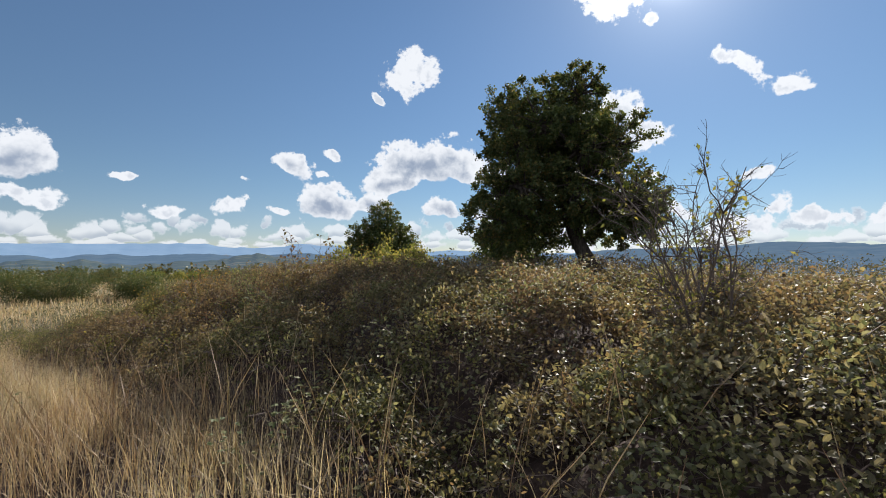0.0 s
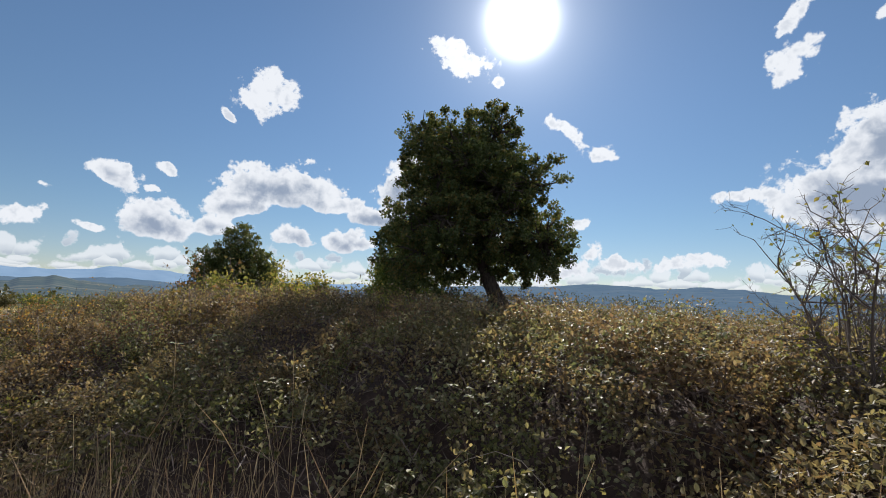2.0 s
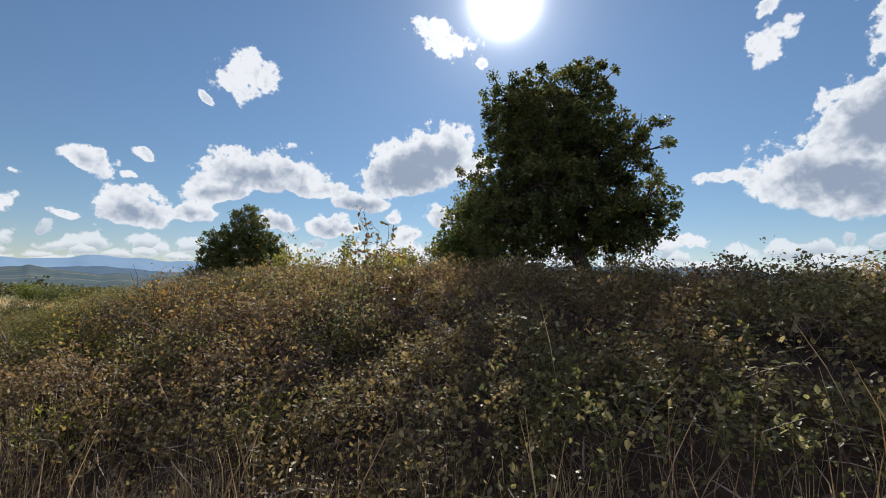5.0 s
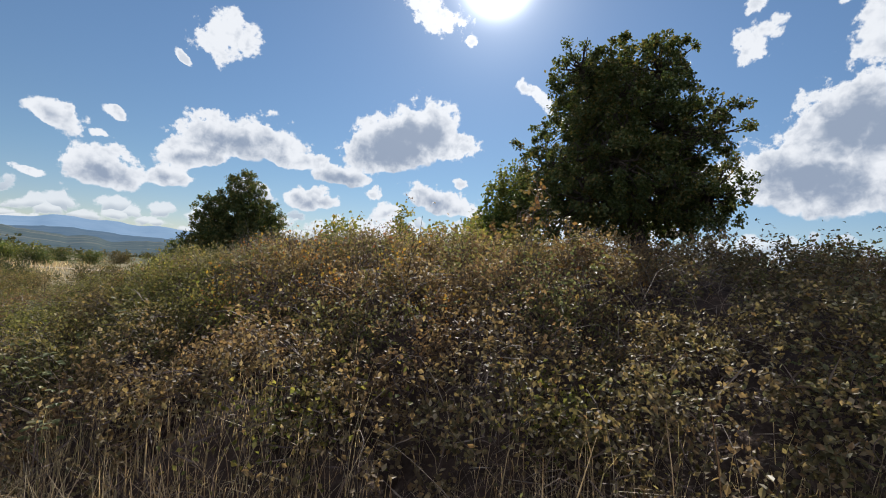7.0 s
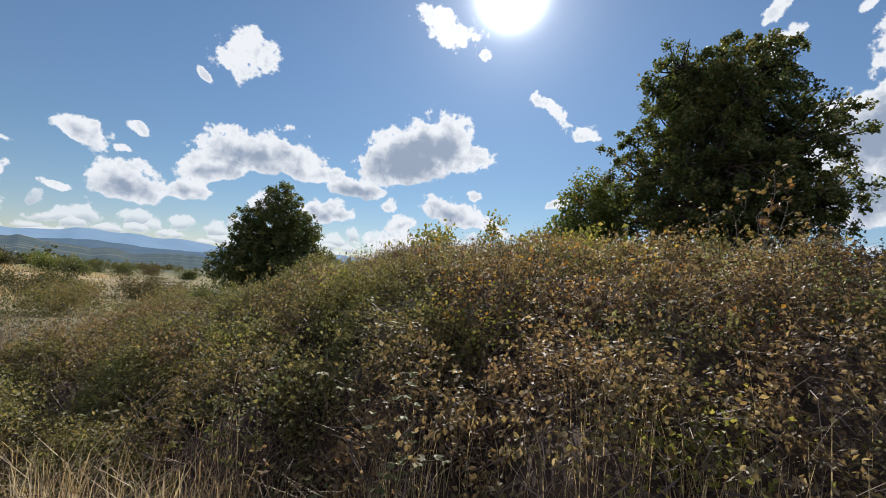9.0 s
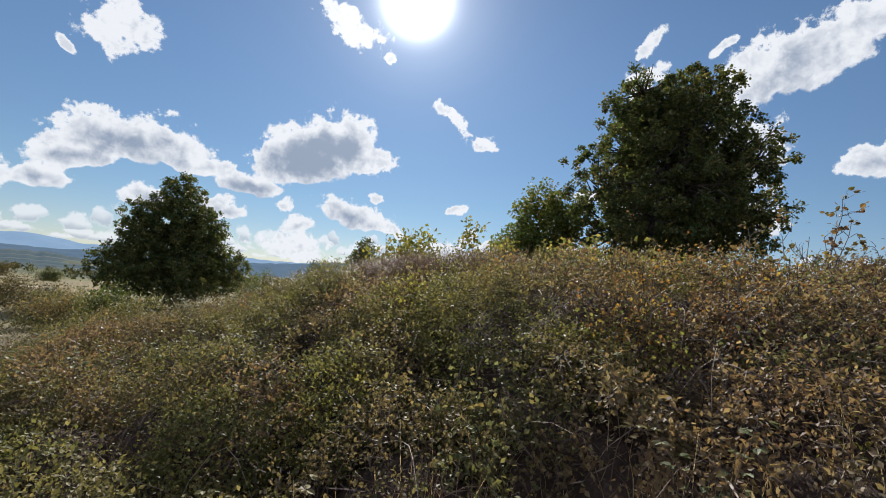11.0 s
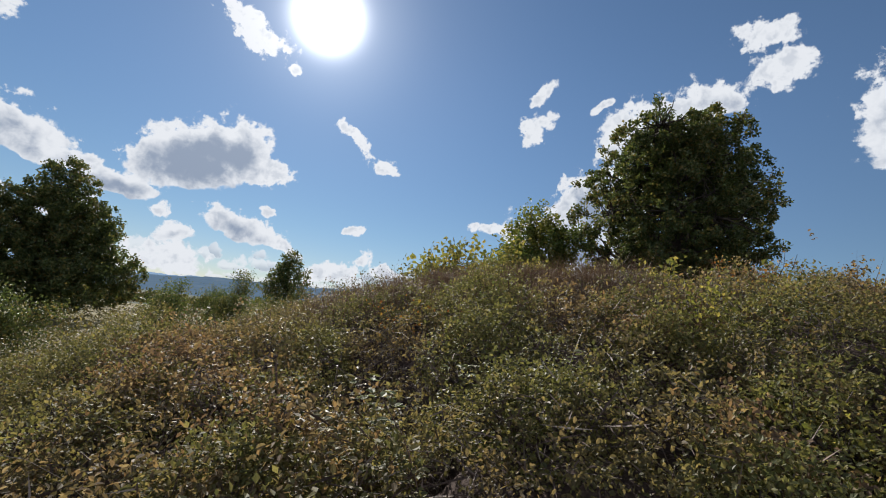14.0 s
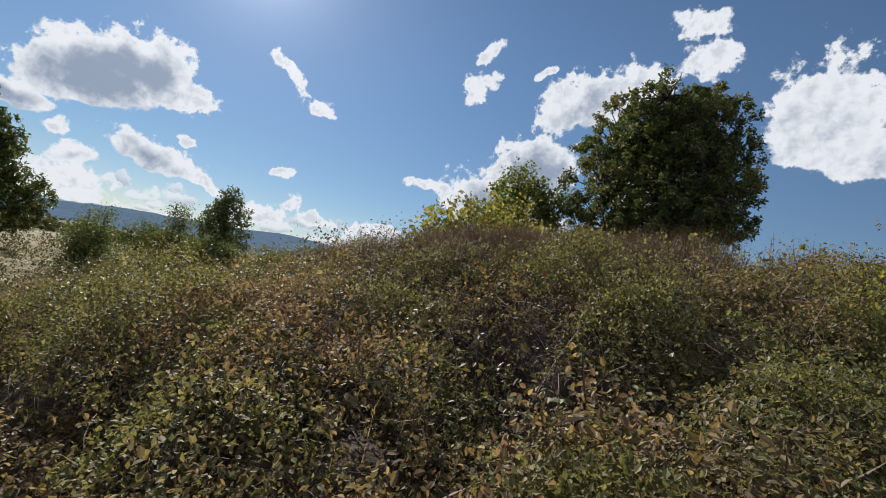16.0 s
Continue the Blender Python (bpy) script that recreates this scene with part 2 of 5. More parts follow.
def leaf_material(name, first, second, patch=0.8, through=0.35, rough=0.55, spec=0.32, lo=0.42, hi=0.62):
    """Leaves of mixed colours: two ramps over the single leaf, blended by patches of the given size."""
    m, N = material(name)
    r = island(N)
    f = N.step(N.noise(place(N), 1.0 / patch, 3.0), lo, hi)
    c = N.mix(f, N.ramp(r, *first), N.ramp(r, *second))
    fleck = N.noise(place(N), 60.0, 2.0)
    c = N.mix(N.math("MULTIPLY", N.step(fleck, 0.5, 0.75), 0.35), c, (0.10, 0.06, 0.025, 1))
    p = principled(N, c, rough, spec)
    t = N.t.nodes.new("ShaderNodeBsdfTranslucent")
    N.put(t.inputs[0], N.vec("MULTIPLY", c, (1.4, 1.32, 0.9)))
    mx = N.t.nodes.new("ShaderNodeMixShader")
    mx.inputs[0].default_value = through
    N.t.links.new(p, mx.inputs[1])
    N.t.links.new(t.outputs[0], mx.inputs[2])
    return finish(m, N, mx.outputs[0])


def stem_material(name, *stops, rough=0.7):
    m, N = material(name)
    c = N.ramp(island(N), *stops)
    c = N.mix(N.math("MULTIPLY", N.noise(place(N), 30.0, 4.0), 0.5), c, (0.06, 0.045, 0.035, 1))
    return finish(m, N, principled(N, c, rough, 0.3))


M_BRAMBLE = leaf_material("bramble_leaf",
    ((0.0, (0.062, 0.056, 0.032)), (0.35, (0.108, 0.092, 0.048)), (0.6, (0.152, 0.125, 0.064)), (0.8, (0.165, 0.105, 0.060)), (0.93, (0.23, 0.180, 0.11)), (1.0, (0.31, 0.26, 0.19))),
    ((0.0, (0.078, 0.054, 0.040)), (0.35, (0.135, 0.090, 0.060)), (0.65, (0.175, 0.110, 0.066)), (0.85, (0.20, 0.150, 0.075)), (1.0, (0.30, 0.225, 0.13))), 1.3, 0.46, 0.58, 0.24)
M_SHEEN = leaf_material("sheen_leaf",
    ((0.0, (0.078, 0.090, 0.044)), (0.5, (0.130, 0.138, 0.070)), (0.85, (0.19, 0.185, 0.105)), (1.0, (0.30, 0.27, 0.18))),
    ((0.0, (0.105, 0.088, 0.054)), (0.5, (0.165, 0.140, 0.076)), (1.0, (0.26, 0.215, 0.12))), 0.8, 0.48, 0.48, 0.38)
M_GREEN_SHRUB = leaf_material("shrub_leaf",
    ((0.0, (0.050, 0.056, 0.023)), (0.5, (0.092, 0.098, 0.037)), (0.85, (0.142, 0.138, 0.054)), (1.0, (0.21, 0.185, 0.085))),
    ((0.0, (0.066, 0.055, 0.034)), (0.5, (0.130, 0.100, 0.056)), (1.0, (0.21, 0.16, 0.08))), 1.0, 0.46, 0.57, 0.22)
M_OAK = leaf_material("oak_leaf",
    ((0.0, (0.034, 0.054, 0.018)), (0.5, (0.055, 0.080, 0.026)), (0.85, (0.085, 0.106, 0.033)), (1.0, (0.15, 0.13, 0.042))),
    ((0.0, (0.038, 0.058, 0.019)), (0.6, (0.070, 0.090, 0.028)), (1.0, (0.17, 0.125, 0.042))), 1.6, 0.40, 0.50, 0.34)
M_FRESH = leaf_material("fresh_leaf",
    ((0.0, (0.05, 0.085, 0.02)), (0.6, (0.09, 0.13, 0.03)), (1.0, (0.17, 0.19, 0.05))),
    ((0.0, (0.07, 0.09, 0.02)), (0.6, (0.13, 0.14, 0.035)), (1.0, (0.22, 0.19, 0.05))), 1.0, 0.42)
M_YELLOW = leaf_material("yellow_leaf",
    ((0.0, (0.10, 0.115, 0.028)), (0.5, (0.175, 0.18, 0.045)), (1.0, (0.30, 0.26, 0.075))),
    ((0.0, (0.08, 0.10, 0.03)), (0.6, (0.15, 0.155, 0.045)), (1.0, (0.26, 0.215, 0.065))), 0.5, 0.45, 0.6, 0.2)
M_ORANGE = leaf_material("orange_leaf",
    ((0.0, (0.16, 0.06, 0.02)), (0.4, (0.23, 0.105, 0.03)), (0.75, (0.30, 0.19, 0.04)), (1.0, (0.16, 0.15, 0.03))),
    ((0.0, (0.17, 0.08, 0.03)), (0.6, (0.26, 0.15, 0.03)), (1.0, (0.36, 0.25, 0.04))), 0.5, 0.42)
M_SHOOT = leaf_material("shoot_leaf",
    ((0.0, (0.075, 0.095, 0.04)), (0.5, (0.12, 0.14, 0.065)), (0.85, (0.19, 0.20, 0.10)), (1.0, (0.28, 0.24, 0.11))),
    ((0.0, (0.11, 0.085, 0.045)), (0.5, (0.15, 0.14, 0.06)), (1.0, (0.26, 0.20, 0.08))), 0.6, 0.34, 0.6, 0.2)
M_SAPLING = leaf_material("sapling_leaf",
    ((0.0, (0.035, 0.060, 0.018)), (0.6, (0.060, 0.090, 0.026)), (1.0, (0.11, 0.13, 0.04))),
    ((0.0, (0.045, 0.065, 0.02)), (0.6, (0.085, 0.10, 0.03)), (1.0, (0.16, 0.14, 0.045))), 1.2, 0.4)
M_FAR = leaf_material("far_leaf",
    ((0.0, (0.032, 0.044, 0.016)), (0.6, (0.055, 0.066, 0.024)), (1.0, (0.11, 0.095, 0.032))),
    ((0.0, (0.05, 0.05, 0.020)), (0.6, (0.09, 0.075, 0.027)), (1.0, (0.16, 0.115, 0.038))), 5.0, 0.25)
M_GRASS = leaf_material("dry_grass",
    ((0.0, (0.25, 0.19, 0.12)), (0.45, (0.42, 0.33, 0.215)), (0.8, (0.55, 0.46, 0.32)), (1.0, (0.24, 0.22, 0.11))),
    ((0.0, (0.20, 0.13, 0.085)), (0.5, (0.33, 0.235, 0.15)), (1.0, (0.45, 0.36, 0.24))), 1.4, 0.40, 0.55, 0.30)
M_TUFT = leaf_material("brown_grass",
    ((0.0, (0.06, 0.040, 0.034)), (0.6, (0.105, 0.074, 0.060)), (1.0, (0.17, 0.13, 0.105))),
    ((0.0, (0.065, 0.042, 0.035)), (1.0, (0.13, 0.09, 0.07))), 0.8, 0.2, 0.6, 0.2)
M_CANE = stem_material("cane", (0.0, (0.06, 0.035, 0.03)), (0.5, (0.11, 0.065, 0.052)), (0.75, (0.18, 0.135, 0.105)), (1.0, (0.36, 0.30, 0.25)))
M_TWIG = stem_material("bare_twig", (0.0, (0.07, 0.055, 0.05)), (0.6, (0.12, 0.095, 0.085)), (1.0, (0.20, 0.16, 0.14)))


M_FINE = stem_material("fine_twig", (0.0, (0.055, 0.036, 0.032)), (0.5, (0.11, 0.072, 0.062)), (0.85, (0.17, 0.125, 0.105)), (1.0, (0.30, 0.25, 0.21)))


def bark_material():
    m, N = material("oak_bark")
    v = N.vec("MULTIPLY", place(N), (1, 1, 0.25))
    n = N.noise(v, 22.0, 6.0, 0.65)
    c = N.ramp(n, (0.3, (0.02, 0.016, 0.013)), (0.55, (0.06, 0.048, 0.04)), (0.8, (0.115, 0.10, 0.085)))
    return finish(m, N, principled(N, c, 0.85, 0.2, bump(N, n, 0.9, 0.03)))


M_BARK = bark_material()


def ground_material():
    """Soil and litter near by, straw-coloured field, then a patchwork of meadow, scrub and wood in the valley."""
    m, N = material("ground")
    p = place(N)
    s = N.t.nodes.new("ShaderNodeSeparateXYZ")
    N.t.links.new(p, s.inputs[0])
    flat2 = N.vec("MULTIPLY", p, (1, 1, 0))
    r = N.vec("LENGTH", flat2)
    fine = N.noise(p, 9.0, 6.0, 0.65)
    litter = N.ramp(fine, (0.3, (0.030, 0.021, 0.018)), (0.55, (0.055, 0.038, 0.032)), (0.82, (0.12, 0.085, 0.066)))
    straw = N.ramp(N.noise(p, 1.6, 6.0, 0.7), (0.25, (0.075, 0.066, 0.035)), (0.5, (0.145, 0.12, 0.066)), (0.75, (0.23, 0.19, 0.115)))
    near_c = N.mix(N.step(r, 18.0, 34.0), litter, straw)
    green = N.ramp(N.noise(flat2, 0.02, 5.0, 0.6), (0.35, (0.055, 0.07, 0.022)), (0.55, (0.14, 0.125, 0.045)), (0.7, (0.20, 0.165, 0.075)))
    near_c = N.mix(N.step(N.noise(flat2, 0.035, 4.0), 0.45, 0.6), near_c, N.mix(N.step(r, 25.0, 70.0), near_c, green))
    vor = N.t.nodes.new("ShaderNodeTexVoronoi")
    N.t.links.new(N.vec("MULTIPLY", p, (0.0042, 0.0085, 0)), vor.inputs["Vector"])
    vor.inputs["Scale"].default_value = 1.0
    vs = N.t.nodes.new("ShaderNodeSeparateXYZ")
    N.t.links.new(vor.outputs["Color"], vs.inputs[0])
    patch = N.ramp(vs.outputs[0], (0.0, (0.030, 0.042, 0.026)), (0.52, (0.040, 0.052, 0.030)), (0.58, (0.12, 0.11, 0.055)), (0.78, (0.20, 0.17, 0.10)), (0.9, (0.09, 0.10, 0.045)))
    wood = N.math("MAXIMUM", N.step(N.noise(flat2, 0.004, 6.0, 0.6), 0.44, 0.54), N.step(s.outputs[0], 5.0, 60.0))
    far_c = N.mix(wood, patch, N.ramp(N.noise(flat2, 0.03, 4.0), (0.3, (0.022, 0.034, 0.022)), (0.7, (0.045, 0.06, 0.034))))
    c = N.mix(N.math("MAXIMUM", N.step(r, 70.0, 200.0), N.math("MULTIPLY", N.step(r, 40.0, 70.0), N.step(s.outputs[0], -2.0, 8.0))), near_c, far_c)
    return finish(m, N, principled(N, c, 0.95, 0.15, bump(N, fine, 0.8, 0.05)))


M_GROUND = ground_material()


def ridge_material(name, low, high, field, haze_glow):
    """Wooded hills far off with strips of field: their own colour, with haze put in as a bluish glow."""
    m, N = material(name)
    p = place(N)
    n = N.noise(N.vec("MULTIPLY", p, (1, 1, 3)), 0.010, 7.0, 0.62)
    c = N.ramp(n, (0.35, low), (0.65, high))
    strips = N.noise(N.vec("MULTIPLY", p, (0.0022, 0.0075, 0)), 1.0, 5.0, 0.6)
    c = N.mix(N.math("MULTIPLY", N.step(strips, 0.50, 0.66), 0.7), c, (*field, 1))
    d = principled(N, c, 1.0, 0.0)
    # emission stands for haze; the hills themselves give off no light
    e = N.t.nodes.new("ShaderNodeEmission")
    e.inputs[0].default_value = (*haze_glow, 1)
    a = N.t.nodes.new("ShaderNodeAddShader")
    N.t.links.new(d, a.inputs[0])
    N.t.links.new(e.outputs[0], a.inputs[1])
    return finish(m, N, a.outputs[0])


# ---- shapes of the land ----
WAY = np.array([(6.4, -5.6), (0.5, 0.5), (-1.8, 2.75), (-4.3, 5.1), (-6.9, 7.4), (-8.1, 9.8), (-8.7, 12.1), (-8.2, 16.0), (-6.4, 22.0), (-4, 34.0)])


def smooth(a, b, x):
    u = np.clip((x - a) / (b - a), 0, 1)
    return u * u * (3 - 2 * u)


def vnoise(x, y, seed):
    """Smooth value noise, 0 to 1, one bump to a unit."""
    xi, yi = np.floor(x).astype(np.int64), np.floor(y).astype(np.int64)
    fx, fy = x - xi, y - yi
    fx, fy = fx * fx * (3 - 2 * fx), fy * fy * (3 - 2 * fy)

    def h(a, b):
        k = (a * 374761393 + b * 668265263 + seed * 974634777) & 0xFFFFFFFF
        k = ((k ^ (k >> 13)) * 1274126177) & 0xFFFFFFFF
        return ((k ^ (k >> 16)) & 0xFFFF) / 65535.0
    return (h(xi, yi) * (1 - fx) + h(xi + 1, yi) * fx) * (1 - fy) + (h(xi, yi + 1) * (1 - fx) + h(xi + 1, yi + 1) * fx) * fy


def side(x, y):
    """Metres from the trodden line, positive towards the mound."""
    best, sign = np.full(np.shape(x), 1e9), np.ones(np.shape(x))
    for (ax, ay), (bx, by) in zip(WAY[:-1], WAY[1:]):
        dx, dy = bx - ax, by - ay
        u = np.clip(((x - ax) * dx + (y - ay) * dy) / (dx * dx + dy * dy), 0, 1)
        d = np.hypot(x - ax - u * dx, y - ay - u * dy)
        s = np.where((x - ax) * dy - (y - ay) * dx > 0, 1.0, -1.0)
        sign = np.where(d < best, s, sign)
        best = np.minimum(best, d)
    return best * sign


def base(x, y):
    r = np.hypot(x, y - 10)
    z = np.interp(y, [-8, 0.5, 2.8, 5.0, 7.4, 9.0, 10.3, 12.0, 14.0, 17.0], [-0.10, -0.14, -0.24, -0.50, -0.76, -0.94, -1.12, -1.30, -1.42, -1.5]) - 1.2 * smooth(14, 46, y) * smooth(-30, -5, x)
    z = z + np.interp(r, [0, 45, 60, 90, 150, 300, 600, 1500, 3000, 4600], [0, 0, -0.2, -1.0, -3.2, -8.5, -20, -44, -56, -60])
    z = z + (vnoise(x / 260, y / 260, 3) - 0.5) * 16 * smooth(150, 700, r) + (vnoise(x / 900, y / 900, 5) - 0.5) * 50 * smooth(900, 2600, r)
    return z


def low_growth(x, y, d):
    """Knee-high shrubs that reach over the trodden line at its far end."""
    return 0.42 * smooth(8.8, 12.5, y) * smooth(-1.0, 0.2, d) * (1 - smooth(1.2, 3.2, d))


def top(x, y):
    """Height of the plants' upper surface."""
    d = side(x, y)
    g = np.interp(d, [0, 0.8, 1.5, 2.0, 3.0, 4.0, 5.0, 6.7, 10, 13], [0, 0.25, 0.62, 0.90, 1.35, 1.80, 2.12, 2.5, 2.9, 3.25])
    g = g + low_growth(x, y, d)
    g = g * (1 - 0.13 * smooth(6, 3, y))
    g = g * (1 - 0.85 * smooth(14.5, 24, y)) * (1 - 0.27 * smooth(-1, 4, x - y)) * (1 - smooth(24, 45, x))
    z = base(x, y) + g
    cap = 1.08 - 0.10 * smooth(11, 8, y) * smooth(0.5, 2.5, x) + 0.34 * np.exp(-((x - 5.6) ** 2 + (y - 13.2) ** 2) / 7) + 0.30 * np.exp(-((x + 0.6) ** 2 + (y - 13) ** 2) / 8) + (vnoise(x / 3, y / 3, 9) - 0.5) * 0.2
    k = 0.28
    h = np.clip(0.5 + 0.5 * (cap - z) / k, 0, 1)
    return cap * (1 - h) + z * h - k * h * (1 - h)


def cover_height(x, y):
    d = side(x, y)
    return 0.72 * smooth(0.9, 2.3, d) * (1 - 0.45 * smooth(6, 11, d)) + low_growth(x, y, d)


def ground_z(x, y):
    return top(x, y) - cover_height(x, y)


def soil_z(x, y):
    """Height of the litter under the plants, lifted into the thicket to block light."""
    hz = cover_height(x, y)
    return ground_z(x, y) + np.maximum(hz - 0.40, 0) + lumps(x, y) * 0.95 * np.clip(hz / 0.6, 0, 1)


def domes(x, y, seed):
    """Rounded heaps, one to a unit cell: 1 on a heap's top, 0 in the clefts between."""
    x, y = 0.81 * x + 0.59 * y + 1.5 * vnoise(x / 1.7, y / 1.7, seed + 7), 0.81 * y - 0.59 * x + 1.5 * vnoise(x / 1.9, y / 1.9, seed + 8)
    xi, yi = np.floor(x), np.floor(y)
    best = np.full(np.shape(x), 9.0)
    for i in (-1, 0, 1):
        for j in (-1, 0, 1):
            cx, cy = xi + i, yi + j
            px = cx + vnoise(cx, cy, seed)
            py = cy + vnoise(cx, cy, seed + 1)
            best = np.minimum(best, (x - px) ** 2 + (y - py) ** 2)
    return np.clip(1 - best * 1.6, 0, 1)


def lumps(x, y):
    """Round bushes a metre wide with smaller heaps on them and steep clefts in between."""
    z = (domes(x / 1.05, y / 1.05, 21) ** 0.6 - 0.74) * 0.85 * (0.5 + 1.0 * vnoise(x / 3.1, y / 3.1, 29)) + (domes(x / 0.46, y / 0.46, 24) ** 0.6 - 0.68) * 0.30
    z = z + (vnoise(x / 2.6, y / 2.6, 27) - 0.5) * 0.3 + (vnoise(x / 0.8, y / 0.8, 30) - 0.5) * 0.25 + (vnoise(x / 0.2, y / 0.2, 31) - 0.5) * 0.14
    z = z + (domes(x / 0.8, y / 0.8, 33) ** 0.6 - 0.62) * 0.55 * smooth(9.2, 12.2, y) * smooth(-2.5, -5.0, x)
    z = np.where(z < 0, -0.55 * (1 - np.exp(z / 0.55)), 0.34 * (1 - np.exp(-z / 0.34)))
    d = side(x, y)
    return z * smooth(0.2, 1.8, d + 1.4 * smooth(9, 12.5, y)) * (1 - 0.55 * smooth(5, 8, d))


def slope_up(x, y):
    """The direction that faces out of the plants' surface."""
    e = 0.05
    h = [top(x + a, y + b) + lumps(x + a, y + b) for a, b in ((e, 0), (-e, 0), (0, e), (0, -e))]
    n = np.stack([(h[1] - h[0]) / (2 * e), (h[3] - h[2]) / (2 * e), np.ones(np.shape(x))], -1)
    return n / np.linalg.norm(n, axis=-1)[..., None]


# ---- mesh helpers ----
def mesh_from(name, verts, faces, mat, smooth_shade=False):
    """A mesh from arrays; faces all have the same number of corners."""
    me = bpy.data.meshes.new(name)
    verts, faces = np.asarray(verts, np.float32), np.asarray(faces, np.int32)
    k = faces.shape[1]
    me.vertices.add(len(verts))
    me.vertices.foreach_set("co", verts.ravel())
    me.loops.add(faces.size)
    me.loops.foreach_set("vertex_index", faces.ravel())
    me.polygons.add(len(faces))
    me.polygons.foreach_set("loop_start", np.arange(0, faces.size, k, dtype=np.int32))
    me.polygons.foreach_set("use_smooth", np.full(len(faces), smooth_shade))
    me.update(calc_edges=True)
    me.materials.append(mat)
    return me


def part(name, me, parent, label=""):
    ob = new(name, me)
    ob.parent = parent
    if label:
        ob["label"] = label
    return ob


LEAF4 = (np.array([(0, 0, 0), (0.27, 0.30, 0.07), (0.24, 0.68, 0.05), (0, 1, -0.08), (-0.24, 0.68, 0.05), (-0.27, 0.30, 0.07)]),
         np.array([(0, 1, 2, 3), (0, 3, 4, 5)]))
LEAF2 = (np.array([(0, 0, 0), (0.33, 0.45, 0.07), (0, 1, -0.05), (-0.33, 0.45, 0.07)]), np.array([(0, 1, 2), (0, 2, 3)]))
TWIG = (np.array([(0, 0, 0), (0.012, 0.5, 0.03), (0, 1, -0.02), (-0.012, 0.5, 0.03)]), np.array([(0, 1, 2), (0, 2, 3)]))
OAK2 = (np.array([(0, 0, 0), (0.36, 0.55, 0.10), (0, 1, -0.08), (-0.36, 0.55, 0.10)]), np.array([(0, 1, 2), (0, 2, 3)]))


def unit(v):
    return v / (np.linalg.norm(v, axis=1)[:, None] + 1e-9)


def leaves(shape, pos, ahead, up, size, width=1.0):
    """Copies of a leaf at pos, pointing ahead, its face towards up. Returns vertices and faces."""
    tv, tf = shape
    f = unit(ahead)
    s = unit(np.cross(f, up))
    u = np.cross(s, f)
    tv = tv * np.array([width, 1, 1])
    v = pos[:, None, :] + size[:, None, None] * (tv[None, :, 0:1] * s[:, None] + tv[None, :, 1:2] * f[:, None] + tv[None, :, 2:3] * u[:, None])
    fc = tf[None] + (np.arange(len(pos)) * len(tv))[:, None, None]
    return v.reshape(-1, 3), fc.reshape(-1, tf.shape[1])


def tubes(lines, sides=4):
    """lines: (points (n,3), radii (n,)) each; open tubes joined in one array."""
    vs, fs, off = [], [], 0
    ang = np.arange(sides) * 2 * math.pi / sides
    for p, r in lines:
        p = np.asarray(p, float)
        t = unit(np.gradient(p, axis=0))
        ref = np.where(np.abs(t[:, 2:3]) > 0.9, np.array([[1.0, 0, 0]]), np.array([[0, 0, 1.0]]))
        a = unit(np.cross(t, ref))
        b = np.cross(t, a)
        ring = p[:, None] + np.asarray(r)[:, None, None] * (np.cos(ang)[None, :, None] * a[:, None] + np.sin(ang)[None, :, None] * b[:, None])
        n = len(p)
        vs.append(ring.reshape(-1, 3))
        i = np.arange(n - 1)[:, None] * sides + np.arange(sides)[None]
        j = np.arange(n - 1)[:, None] * sides + (np.arange(sides)[None] + 1) % sides
        fs.append(np.stack([i, j, j + sides, i + sides], -1).reshape(-1, 4) + off)
        off += n * sides
    return np.concatenate(vs), np.concatenate(fs)


def randdir(n, g):
    return unit(g.normal(size=(n, 3)))


# ---- ground: one sheet to the horizon ----
def make_ground():
    xs = np.concatenate([-np.geomspace(4700, 13, 60), np.linspace(-12, 12, 230), np.geomspace(12.4, 4700, 80)])
    ys = np.concatenate([-np.geomspace(4700, 7, 50), np.linspace(-6, 24, 290), np.geomspace(24.4, 4700, 90)])
    X, Y = np.meshgrid(xs, ys)
    Z = soil_z(X, Y) + (vnoise(X / 0.6, Y / 0.6, 31) - 0.5) * 0.07
    v = np.stack([X, Y, Z], -1).reshape(-1, 3)
    nx = len(xs)
    i = (np.arange(len(ys) - 1)[:, None] * nx + np.arange(nx - 1)[None]).ravel()
    f = np.stack([i, i + 1, i + 1 + nx, i + nx], 1)
    tagged(new("ground", mesh_from("ground", v, f, M_GROUND, True)), "hilltop ground of soil, litter and straw falling to a patchwork valley", "ground", kind="structure")


make_ground()


